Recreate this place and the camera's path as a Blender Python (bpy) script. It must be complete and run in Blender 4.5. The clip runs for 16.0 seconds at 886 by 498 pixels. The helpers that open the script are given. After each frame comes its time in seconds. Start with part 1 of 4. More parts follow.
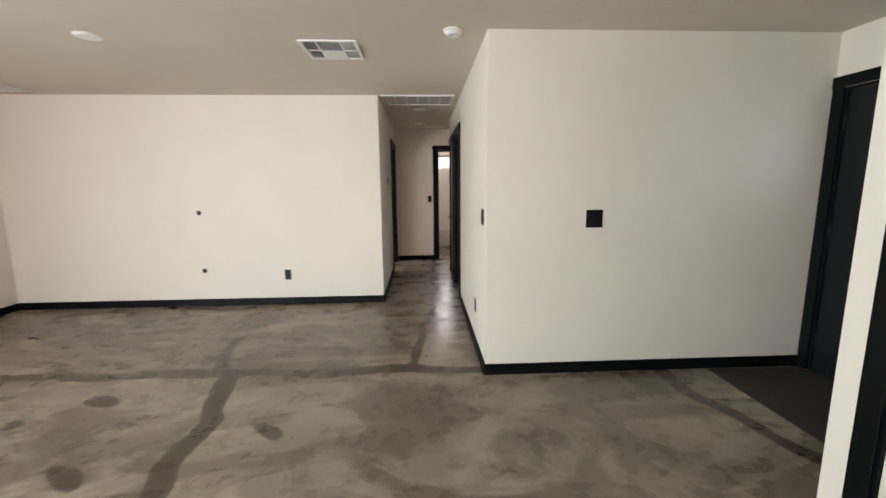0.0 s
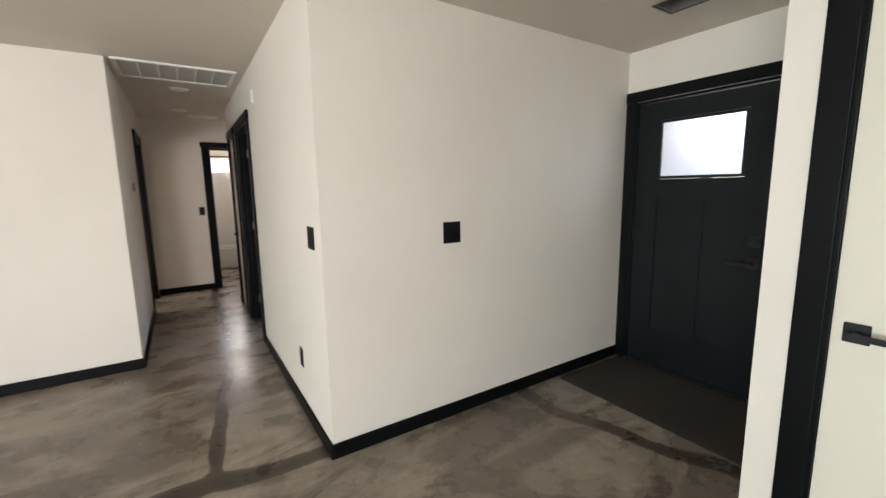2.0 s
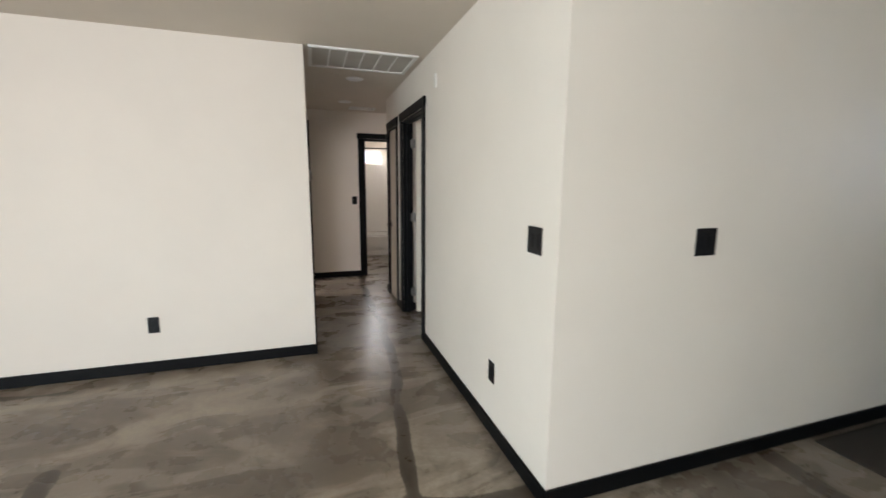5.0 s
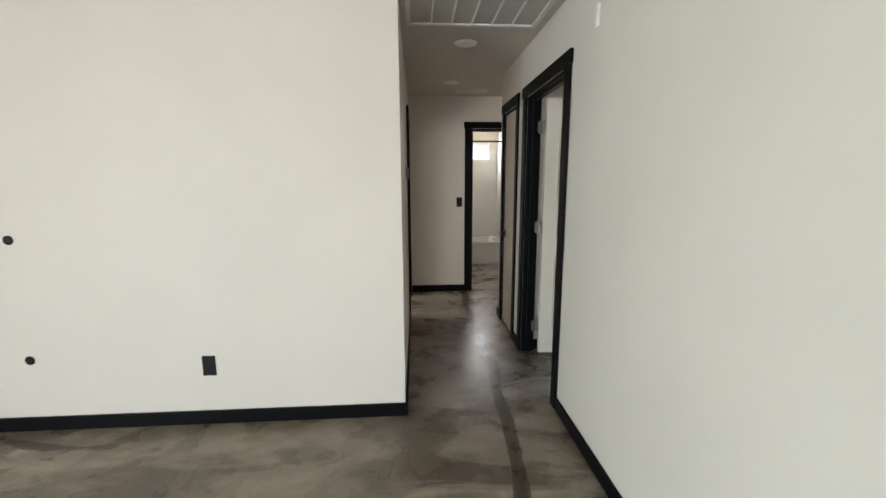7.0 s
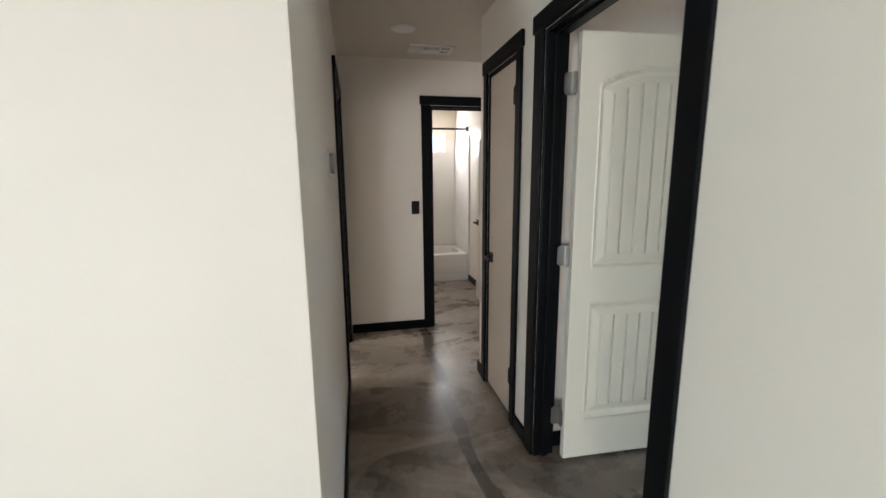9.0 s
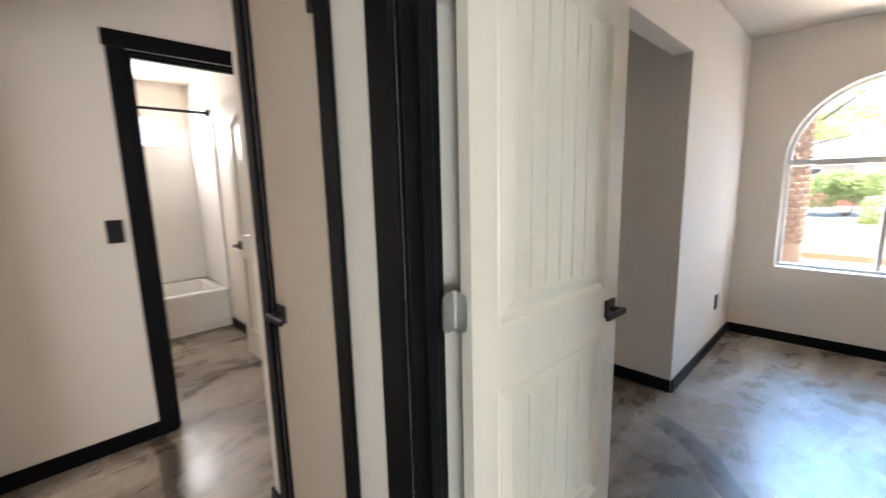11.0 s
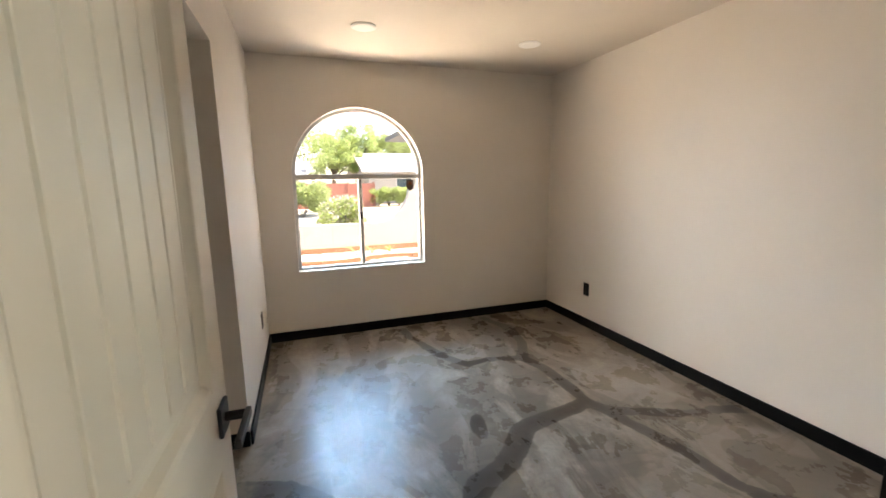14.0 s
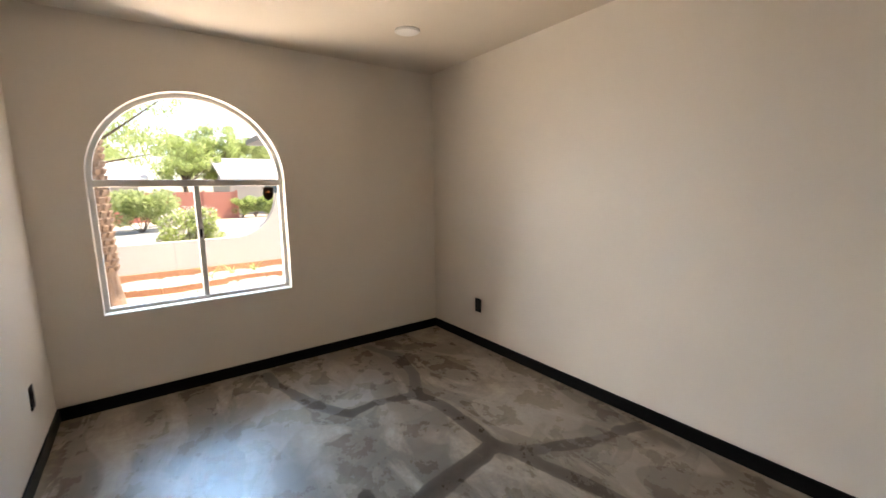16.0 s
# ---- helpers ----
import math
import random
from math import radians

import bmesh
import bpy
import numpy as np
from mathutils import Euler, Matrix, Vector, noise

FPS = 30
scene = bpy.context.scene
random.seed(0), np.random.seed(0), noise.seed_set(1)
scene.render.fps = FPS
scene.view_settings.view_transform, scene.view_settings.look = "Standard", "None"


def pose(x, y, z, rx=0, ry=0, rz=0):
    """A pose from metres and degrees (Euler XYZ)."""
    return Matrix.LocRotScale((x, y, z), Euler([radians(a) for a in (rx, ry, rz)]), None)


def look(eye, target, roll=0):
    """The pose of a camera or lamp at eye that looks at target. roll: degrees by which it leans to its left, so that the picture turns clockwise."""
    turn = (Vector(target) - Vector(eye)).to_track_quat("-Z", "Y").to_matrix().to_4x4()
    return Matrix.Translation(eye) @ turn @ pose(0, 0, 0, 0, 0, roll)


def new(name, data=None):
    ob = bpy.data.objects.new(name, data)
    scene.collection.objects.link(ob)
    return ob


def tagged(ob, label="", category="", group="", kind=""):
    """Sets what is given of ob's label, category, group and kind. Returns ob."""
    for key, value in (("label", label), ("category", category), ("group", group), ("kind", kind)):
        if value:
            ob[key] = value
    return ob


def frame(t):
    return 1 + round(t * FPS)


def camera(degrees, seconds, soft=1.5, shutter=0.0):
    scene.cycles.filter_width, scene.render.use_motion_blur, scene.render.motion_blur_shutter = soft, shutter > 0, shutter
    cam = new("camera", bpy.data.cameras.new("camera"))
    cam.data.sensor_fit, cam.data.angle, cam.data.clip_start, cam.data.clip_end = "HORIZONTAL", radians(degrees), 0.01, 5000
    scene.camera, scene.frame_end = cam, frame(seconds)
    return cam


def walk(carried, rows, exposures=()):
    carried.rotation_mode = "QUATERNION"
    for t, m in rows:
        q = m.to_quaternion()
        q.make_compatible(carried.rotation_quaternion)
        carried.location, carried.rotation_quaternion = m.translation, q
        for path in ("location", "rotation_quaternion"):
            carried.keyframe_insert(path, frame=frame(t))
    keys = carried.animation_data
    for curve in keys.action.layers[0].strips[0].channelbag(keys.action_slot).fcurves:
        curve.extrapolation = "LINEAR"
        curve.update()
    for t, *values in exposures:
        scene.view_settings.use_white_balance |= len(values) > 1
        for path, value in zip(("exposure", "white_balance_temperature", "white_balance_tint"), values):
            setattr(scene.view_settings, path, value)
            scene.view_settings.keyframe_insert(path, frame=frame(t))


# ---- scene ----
cam = camera(95.0, 16.0, shutter=0.4)
PATH = [
    (0, (0.078, 0.072, 1.42), (0.174, 2.045, 1.108), -0.5),
    (0.5, (0.015, 0.305, 1.398), (0.355, 2.251, 1.09), -0.3),
    (1, (-0.079, 0.532, 1.418), (0.521, 2.415, 1.112), -0.5),
    (1.5, (-0.08, 0.722, 1.402), (0.763, 2.51, 1.102), -0.7),
    (2, (-0.038, 0.931, 1.431), (1.028, 2.597, 1.136), -0.9),
    (2.5, (-0.046, 1.063, 1.425), (1.181, 2.614, 1.129), -1.1),
    (3, (-0.141, 1.211, 1.441), (1.203, 2.662, 1.143), -1.1),
    (3.5, (-0.24, 1.302, 1.435), (1.123, 2.734, 1.138), -0.7),
    (4, (-0.296, 1.352, 1.433), (0.924, 2.908, 1.133), -0.3),
    (4.5, (-0.357, 1.415, 1.432), (0.588, 3.15, 1.12), 0.2),
    (5, (-0.407, 1.551, 1.427), (0.201, 3.43, 1.106), 0.5),
    (7.5, (-0.332, 2.976, 1.431), (-0.205, 4.944, 1.097), -0.2),
    (8, (-0.337, 3.331, 1.42), (-0.122, 5.289, 1.078), -0.4),
    (8.2, (-0.337, 3.49, 1.434), (-0.09, 5.445, 1.089), -0.5),
    (10.3, (-0.18, 4.801, 1.37), (0.738, 6.549, 1.052), -0.6),
    (10.5, (-0.154, 4.89, 1.36), (0.881, 6.571, 1.045), -0.8),
    (11, (-0.023, 5.153, 1.362), (1.35, 6.571, 1.043), -1.4),
    (11.5, (0.097, 5.319, 1.363), (1.768, 6.37, 1.038), -1.9),
    (12, (0.203, 5.5, 1.361), (2.092, 6.065, 1.024), -2.1),
    (12.5, (0.25, 5.592, 1.362), (2.217, 5.698, 1.016), -2.0),
    (13, (0.324, 5.607, 1.338), (2.284, 5.374, 1.015), -1.5),
    (13.5, (0.439, 5.595, 1.385), (2.349, 5.101, 1.057), -1.0),
    (14, (0.446, 5.547, 1.401), (2.311, 4.903, 1.072), -0.9),
    (14.5, (0.463, 5.551, 1.373), (2.269, 4.747, 1.066), -0.7),
    (15, (0.543, 5.509, 1.363), (2.28, 4.563, 1.063), -0.9),
    (15.5, (0.697, 5.398, 1.402), (2.363, 4.336, 1.093), -1.0),
    (16, (0.916, 5.325, 1.396), (2.516, 4.163, 1.097), -0.9),
]
EXPOSURES = [(0, 1.78, 6400, 14), (3.5, 1.86, 6350, 15), (5.0, 1.75, 6200, 13), (7.5, 1.73, 6050, 8), (8.2, 1.70, 6050, 8), (10.3, 2.72, 6000, 13), (11.0, 2.56, 6150, 13),
             (11.5, 2.40, 6700, 13), (12, 2.14, 7200, 14), (12.5, 2.10, 7350, 14), (14.5, 1.92, 7400, 14), (16, 1.74, 7400, 15)]
walk(cam, [(t, look(eye, target, roll)) for t, eye, target, roll in PATH], EXPOSURES)

# ---- light: sky, sun, the windows' share of the sky, and added fill lamps ----
SKY, SUN = 0.15, 5.0
world = bpy.data.worlds.new("world")
scene.world = world
world.use_nodes = True
wn = world.node_tree
wn.nodes.clear()
w_out = wn.nodes.new("ShaderNodeOutputWorld")
w_bg = wn.nodes.new("ShaderNodeBackground")
w_sky = wn.nodes.new("ShaderNodeTexSky")
w_sky.sky_type, w_sky.sun_disc = "NISHITA", False
w_sky.sun_elevation, w_sky.sun_rotation = radians(62), radians(190)
w_bg.inputs["Strength"].default_value = SKY
wn.links.new(w_sky.outputs["Color"], w_bg.inputs["Color"])
wn.links.new(w_bg.outputs["Background"], w_out.inputs["Surface"])

sun = new("sun", bpy.data.lights.new("sun", "SUN"))
sun.data.energy, sun.data.angle, sun.data.color = SUN, radians(0.5), (1.0, 0.95, 0.88)
az, rise = radians(190), radians(62)
sun_from = Vector((math.sin(az) * math.cos(rise), math.cos(az) * math.cos(rise), math.sin(rise)))
sun.matrix_world = look(sun_from * 30, (0, 0, 0))


def daylight_lamp(name, eye, target, w, h, watts, colour, spread=180):
    """An area lamp added in or outside an opening to stand for daylight."""
    ob = new(name, bpy.data.lights.new(name, "AREA"))
    ob.data.shape, ob.data.size, ob.data.size_y, ob.data.energy, ob.data.color = "RECTANGLE", w, h, watts, colour
    ob.data.spread = radians(spread)
    ob.matrix_world = look(eye, target)
    return ob


# added lamp floating outside above the view, for sky light and floor glare
daylight_lamp("bedroom_sky_fill", (7.4, 5.5, 3.75), (4.2, 5.0, 1.35), 2.8, 1.6, 34, (0.30, 0.60, 1.0), 80)
# fill added out of view to brighten the bedroom's south wall
daylight_lamp("bedroom_wall_fill", (7.2, 7.4, 2.3), (4.3, 5.0, 1.35), 2.2, 1.8, 24, (0.90, 0.95, 1.0), 90)
# added below the sill, standing for light bounced off the sunlit ground
daylight_lamp("ground_bounce_fill", (5.1, 5.75, 0.05), (4.3, 4.8, 1.4), 1.5, 0.7, 46, (1.0, 0.87, 0.72))
daylight_lamp("sky_patio_door", (-4.74, -0.6, 1.1), (0, -0.6, 1.1), 2.3, 1.95, 82, (0.86, 0.99, 0.97))
daylight_lamp("sky_south_window", (-2.9, -3.53, 1.3), (-2.9, 0, 1.3), 2.6, 1.5, 38, (1.0, 0.92, 0.93))
# hall fill, an added lamp in the side room's unseen opening
daylight_lamp("side_room_hall_fill", (-2.63, 6.5, 1.5), (0, 6.9, 1.2), 1.2, 1.1, 15, (1.0, 0.96, 0.92))
daylight_lamp("sky_bath_window", (0.71, 10.295, 1.955), (0.71, 9.0, 1.75), 0.58, 0.23, 5.5, (1.0, 0.95, 0.90))
daylight_lamp("sky_front_door", (3.4, 2.39, 1.9), (2.6, 2.39, 1.5), 0.6, 0.45, 0.55, (0.9, 0.95, 1.0))


# ---- materials ----
def material(name):
    m = bpy.data.materials.new(name)
    m.use_nodes = True
    t = m.node_tree
    return m, t, t.nodes["Principled BSDF"]


def tex_coord(t):
    return t.nodes.new("ShaderNodeNewGeometry").outputs["Position"]


def noise_tex(t, scale, detail=4.0, rough=0.55, stretch=None, distort=0.0):
    n = t.nodes.new("ShaderNodeTexNoise")
    n.inputs["Scale"].default_value, n.inputs["Detail"].default_value = scale, detail
    n.inputs["Roughness"].default_value, n.inputs["Distortion"].default_value = rough, distort
    src = tex_coord(t)
    if stretch:
        mp = t.nodes.new("ShaderNodeMapping")
        mp.inputs["Scale"].default_value = stretch
        t.links.new(src, mp.inputs["Vector"])
        src = mp.outputs["Vector"]
    t.links.new(src, n.inputs["Vector"])
    return n.outputs["Fac"]


def ramp(t, fac, stops):
    r = t.nodes.new("ShaderNodeValToRGB")
    els = r.color_ramp.elements
    while len(els) < len(stops):
        els.new(0.5)
    for e, (p, c) in zip(els, stops):
        e.position, e.color = p, (*c, 1) if len(c) == 3 else c
    t.links.new(fac, r.inputs["Fac"])
    return r.outputs["Color"]


def mix(t, fac, a, b, mode="MIX"):
    n = t.nodes.new("ShaderNodeMix")
    n.data_type, n.blend_type = "RGBA", mode
    for key, v in ((0, fac), (6, a), (7, b)):
        if hasattr(v, "is_linked") or hasattr(v, "links"):
            t.links.new(v, n.inputs[key])
        elif key == 0:
            n.inputs[key].default_value = v
        else:
            n.inputs[key].default_value = (*v, 1)
    return n.outputs[2]


def calc(t, op, a, b=0.0, clamp=False):
    n = t.nodes.new("ShaderNodeMath")
    n.operation, n.use_clamp = op, clamp
    for i, v in enumerate((a, b)):
        if isinstance(v, (int, float)):
            n.inputs[i].default_value = v
        else:
            t.links.new(v, n.inputs[i])
    return n.outputs[0]


def bump(t, p, height, strength, dist):
    b = t.nodes.new("ShaderNodeBump")
    b.inputs["Strength"].default_value, b.inputs["Distance"].default_value = strength, dist
    t.links.new(height, b.inputs["Height"])
    t.links.new(b.outputs["Normal"], p.inputs["Normal"])


def paint(name, colour, rough, mottling=0.04, relief=0.25, scale=120, spec=0.5):
    """Rolled paint: faint mottling, roller texture, and a little change of sheen."""
    m, t, p = material(name)
    dark = tuple(c * (1 - mottling) for c in colour)
    lit = tuple(min(1, c * (1 + mottling)) for c in colour)
    t.links.new(ramp(t, noise_tex(t, 1.7, 5), [(0.3, dark), (0.7, lit)]), p.inputs["Base Color"])
    r = ramp(t, noise_tex(t, 3.5, 3), [(0.3, (rough - 0.015,) * 3), (0.7, (rough + 0.02,) * 3)])
    t.links.new(r, p.inputs["Roughness"])
    p.inputs["Specular IOR Level"].default_value = spec
    bump(t, p, noise_tex(t, scale, 3, 0.6), relief, 0.002)
    return m


def plain(name, colour, rough, metal=0.0, mottling=0.08, scale=30, relief=0.1):
    m = paint(name, colour, rough, mottling, relief, scale)
    m.node_tree.nodes["Principled BSDF"].inputs["Metallic"].default_value = metal
    return m


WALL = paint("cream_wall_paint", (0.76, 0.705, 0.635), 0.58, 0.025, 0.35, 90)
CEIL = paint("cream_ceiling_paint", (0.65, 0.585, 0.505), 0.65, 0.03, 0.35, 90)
BLACK = paint("black_trim_paint", (0.0035, 0.0038, 0.0044), 0.42, 0.25, 0.12, 60, 0.14)
DOORBLACK = paint("black_green_door_paint", (0.0068, 0.0092, 0.0100), 0.45, 0.25, 0.2, 80, 0.22)
CREAM = paint("cream_door_paint", (0.70, 0.655, 0.56), 0.4, 0.02, 0.08, 200)
FLUSH = paint("cream_flush_door_paint", (0.74, 0.66, 0.56), 0.36, 0.02, 0.08, 200)
WHITE = plain("white_plastic", (0.78, 0.77, 0.74), 0.4, 0, 0.03)
TUB = plain("white_tub_enamel", (0.82, 0.80, 0.76), 0.16, 0, 0.02, 8, 0.02)
PLASTIC = plain("black_plastic", (0.007, 0.007, 0.008), 0.4)
HARDWARE = plain("black_hardware", (0.008, 0.008, 0.009), 0.42, 0.1)
NICKEL = plain("satin_nickel", (0.32, 0.31, 0.295), 0.42, 1.0)
GREYMETAL = plain("galvanised_metal", (0.36, 0.34, 0.31), 0.45, 0.8)
ALU = plain("window_aluminium", (0.60, 0.585, 0.56), 0.5, 0.1)
PLASTIC.node_tree.nodes["Principled BSDF"].inputs["Specular IOR Level"].default_value = 0.22
HARDWARE.node_tree.nodes["Principled BSDF"].inputs["Specular IOR Level"].default_value = 0.4
DARKVOID = plain("dark_duct", (0.02, 0.02, 0.02), 0.8)
FILTER = paint("grey_filter_cloth", (0.50, 0.47, 0.43), 0.9, 0.12, 0.5, 40)
BULBGLASS = plain("unlit_diffuser", (0.86, 0.85, 0.83), 0.35, 0, 0.01)


def concrete():
    """Sealed slab: broad clouds, hard-edged trowel laps, milky bands, filled trenches and pale dust."""
    m, t, p = material("sealed_concrete")
    cloud = noise_tex(t, 1.3, 6, 0.6, None, 0.5)
    lap = noise_tex(t, 1.5, 2.2, 0.45, (0.8, 1.5, 1), 0.9)
    lap2 = noise_tex(t, 2.6, 2.5, 0.5, (1.3, 0.75, 1), 1.3)
    band = noise_tex(t, 1.5, 6, 0.6, (0.62, 1.5, 1), 1.7)
    worn = noise_tex(t, 7, 6, 0.68, None, 0.6)
    fine = noise_tex(t, 38, 6, 0.7)
    c = ramp(t, cloud, [(0.30, (0.130, 0.102, 0.077)), (0.50, (0.172, 0.138, 0.106)), (0.70, (0.225, 0.185, 0.146))])
    c = mix(t, ramp(t, lap, [(0.50, (0, 0, 0)), (0.53, (0.62,) * 3), (0.75, (0.35,) * 3)]), c, (0.335, 0.284, 0.228))
    c = mix(t, ramp(t, lap2, [(0.53, (0, 0, 0)), (0.57, (0.40,) * 3), (0.72, (0.15,) * 3)]), c, (0.118, 0.094, 0.072))
    milky = calc(t, "MULTIPLY", ramp(t, band, [(0.49, (0, 0, 0)), (0.62, (1,) * 3)]), ramp(t, worn, [(0.38, (0.3,) * 3), (0.62, (0.95,) * 3)]))
    c = mix(t, milky, c, (0.40, 0.34, 0.268))
    c = mix(t, ramp(t, fine, [(0.35, (0.2,) * 3), (0.6, (0, 0, 0))]), c, (0.12, 0.10, 0.08))
    a = t.nodes.new("ShaderNodeAttribute")
    a.attribute_name = "patch"
    edge = calc(t, "ADD", a.outputs["Fac"], calc(t, "MULTIPLY", calc(t, "SUBTRACT", noise_tex(t, 6, 6, 0.68, None, 0.5), 0.5), 0.45))
    mask = ramp(t, edge, [(0.36, (0, 0, 0)), (0.45, (0.85,) * 3), (0.75, (0.97,) * 3)])
    patch = ramp(t, noise_tex(t, 5, 6, 0.68), [(0.3, (0.048, 0.036, 0.026)), (0.7, (0.082, 0.063, 0.046))])
    c = mix(t, mask, c, patch)
    pale = t.nodes.new("ShaderNodeAttribute")
    pale.attribute_name = "dust"
    dust = calc(t, "MULTIPLY", pale.outputs["Fac"], noise_tex(t, 9, 6, 0.7))
    c = mix(t, ramp(t, dust, [(0.25, (0, 0, 0)), (0.5, (0.6,) * 3)]), c, (0.36, 0.30, 0.225))
    t.links.new(c, p.inputs["Base Color"])
    r = calc(t, "ADD", calc(t, "MULTIPLY", noise_tex(t, 4, 6, 0.65), 0.30), calc(t, "MULTIPLY", milky, 0.10))
    t.links.new(calc(t, "ADD", r, 0.13), p.inputs["Roughness"])
    p.inputs["Specular IOR Level"].default_value = 0.34
    bump(t, p, noise_tex(t, 11, 7, 0.6), 0.35, 0.004)
    return m


CONCRETE = concrete()


def glass(name, rough, colour=(1, 1, 1)):
    m, t, p = material(name)
    p.inputs["Base Color"].default_value = (*colour, 1)
    p.inputs["Transmission Weight"].default_value, p.inputs["Roughness"].default_value, p.inputs["IOR"].default_value = 1, rough, 1.45
    return m


CLEAR, FROST = glass("clear_glass", 0.0), glass("frosted_glass", 0.75, (0.78, 0.82, 0.88))


# ---- mesh helpers ----
def box(bm, x0, x1, y0, y1, z0, z1, bevel=0.0):
    v = [bm.verts.new((x, y, z)) for x in (x0, x1) for y in (y0, y1) for z in (z0, z1)]
    f = [bm.faces.new([v[i] for i in q]) for q in ((0, 1, 3, 2), (4, 6, 7, 5), (0, 4, 5, 1), (2, 3, 7, 6), (0, 2, 6, 4), (1, 5, 7, 3))]
    if bevel:
        edges = list({e for q in f for e in q.edges})
        bmesh.ops.bevel(bm, geom=edges, offset=bevel, segments=2, affect="EDGES", profile=0.5)
    return bm


def boxes(*dims, bevel=0.0):
    bm = bmesh.new()
    for d in dims:
        box(bm, *d, bevel=bevel)
    return bm


def cyl(bm, centre, r, depth, axis="z", seg=32, r2=None, bevel=0.0):
    turn = {"z": Matrix(), "x": Matrix.Rotation(radians(90), 4, "Y"), "y": Matrix.Rotation(radians(90), 4, "X")}[axis]
    made = bmesh.ops.create_cone(bm, cap_ends=True, segments=seg, radius1=r, radius2=r if r2 is None else r2, depth=depth,
                                 matrix=Matrix.Translation(centre) @ turn)
    if bevel:
        caps = [e for e in {e for v in made["verts"] for e in v.link_edges} if any(len(f.verts) > 4 for f in e.link_faces)]
        bmesh.ops.bevel(bm, geom=caps, offset=bevel, segments=2, affect="EDGES", profile=0.5)
    return bm


def mesh_of(name, bm, mat, smooth=False):
    me = bpy.data.meshes.new(name)
    bmesh.ops.recalc_face_normals(bm, faces=bm.faces)
    bm.to_mesh(me)
    bm.free()
    me.materials.append(mat)
    if smooth:
        me.polygons.foreach_set("use_smooth", [True] * len(me.polygons))
    return me


def part(name, bm, mat, parent=None, label="", smooth=False, at=None):
    ob = new(name, mesh_of(name, bm, mat, smooth))
    if parent:
        ob.parent = parent
    if at is not None:
        ob.matrix_basis = at
    return tagged(ob, label)


def thing(name, label, category, at=None, kind="", group=""):
    ob = new(name)
    ob.empty_display_size = 0.1
    if at is not None:
        ob.matrix_basis = at
    return tagged(ob, label, category, group, kind)


def structure(name, bm, mat, label, category):
    return tagged(part(name, bm, mat), label, category, "", "structure")


H = 2.44


def wall(name, axis, a0, a1, c0, c1, holes=(), label="cream painted drywall wall", z1=H):
    """A wall along axis from a0 to a1, between c0 and c1 across; holes: (start, end, sill, head)."""
    bm = bmesh.new()
    cuts = sorted({a0, a1, *(v for h in holes for v in h[:2])})
    levels = sorted({0.0, z1, *(v for h in holes for v in h[2:])})
    for s, e in zip(cuts, cuts[1:]):
        for lo, hi in zip(levels, levels[1:]):
            if not any(h[0] <= s and e <= h[1] and h[2] <= lo and hi <= h[3] for h in holes):
                box(bm, *((s, e, c0, c1) if axis == "x" else (c0, c1, s, e)), lo, hi)
    bmesh.ops.remove_doubles(bm, verts=bm.verts, dist=1e-5)
    found = {}
    for f in bm.faces:
        found.setdefault(frozenset(f.verts), []).append(f)
    bmesh.ops.delete(bm, geom=[f for same in found.values() if len(same) > 1 for f in same], context="FACES")
    return structure(name, bm, WALL, label, "wall")


# ---- the large structure ----
DOOR_H = 2.06
wall("wall_living_north", "x", -4.71, -0.42, 4.958, 5.073, label="cream painted living room wall with cable holes")
wall("wall_hall_west", "y", 5.073, 7.786, -0.535, -0.42, [(6.77, 7.58, 0, DOOR_H)], "cream painted hallway wall with an open doorway")
wall("wall_hall_north", "x", -0.535, 1.53, 7.786, 7.9, [(0.355, 1.07, 0, DOOR_H)], "cream painted wall at the hallway's end")
wall("wall_hall_east", "y", 2.94, 6.80, 0.53, 0.635, [(5.028, 5.850, 0, DOOR_H), (6.150, 6.640, 0, DOOR_H)], "cream painted wall between hallway and bedroom")
wall("wall_entry_north", "x", 0.635, 4.40, 2.94, 3.038, label="pale cream painted wall beside the entry")
wall("wall_entry_east", "y", -3.5, 2.94, 3.0, 3.15, [(1.945, 2.862, 0, DOOR_H)], "cream painted wall round the front door")
wall("wall_bedroom_north", "x", 0.635, 4.205, 5.894, 6.0, [(1.15, 2.69, 0, DOOR_H)], "cream painted bedroom wall with a closet opening")
wall("wall_closet_east", "y", 6.0, 6.7, 2.69, 2.80, label="cream painted end wall of the closet")
wall("wall_closet_north", "x", 0.635, 4.205, 6.7, 6.72)
wall("wall_closet_west", "y", 6.0, 6.7, 1.05, 1.15)
wall("wall_linen_north", "x", 0.635, 1.42, 6.72, 6.80)
wall("wall_passage_east", "y", 6.72, 7.786, 1.42, 1.53)
wall("wall_bath_east", "y", 7.9, 10.25, 1.19, 1.30, label="cream painted bathroom wall")
wall("wall_bath_west", "y", 7.915, 10.25, -0.47, -0.35, label="cream painted bathroom wall")
wall("wall_bath_north", "x", -0.47, 1.30, 10.25, 10.40, [(0.40, 1.02, 1.82, 2.09)], "cream painted bathroom wall with a small high window")
# the west opening is unseen, added to hold the hall's fill lamp
wall("wall_room_west", "y", 5.073, 7.915, -2.7, -2.6, [(5.9, 7.1, 0.95, 2.05)])
wall("wall_room_north", "x", -2.6, -0.535, 7.80, 7.915)
wall("wall_partition", "y", -3.5, 1.528, 1.726, 1.84, [(0.585, 1.345, 0, DOOR_H)], "cream painted partition with a closet door")
wall("wall_partition_end", "x", 1.84, 3.0, 1.415, 1.528, label="cream painted end of the partition by the entry")
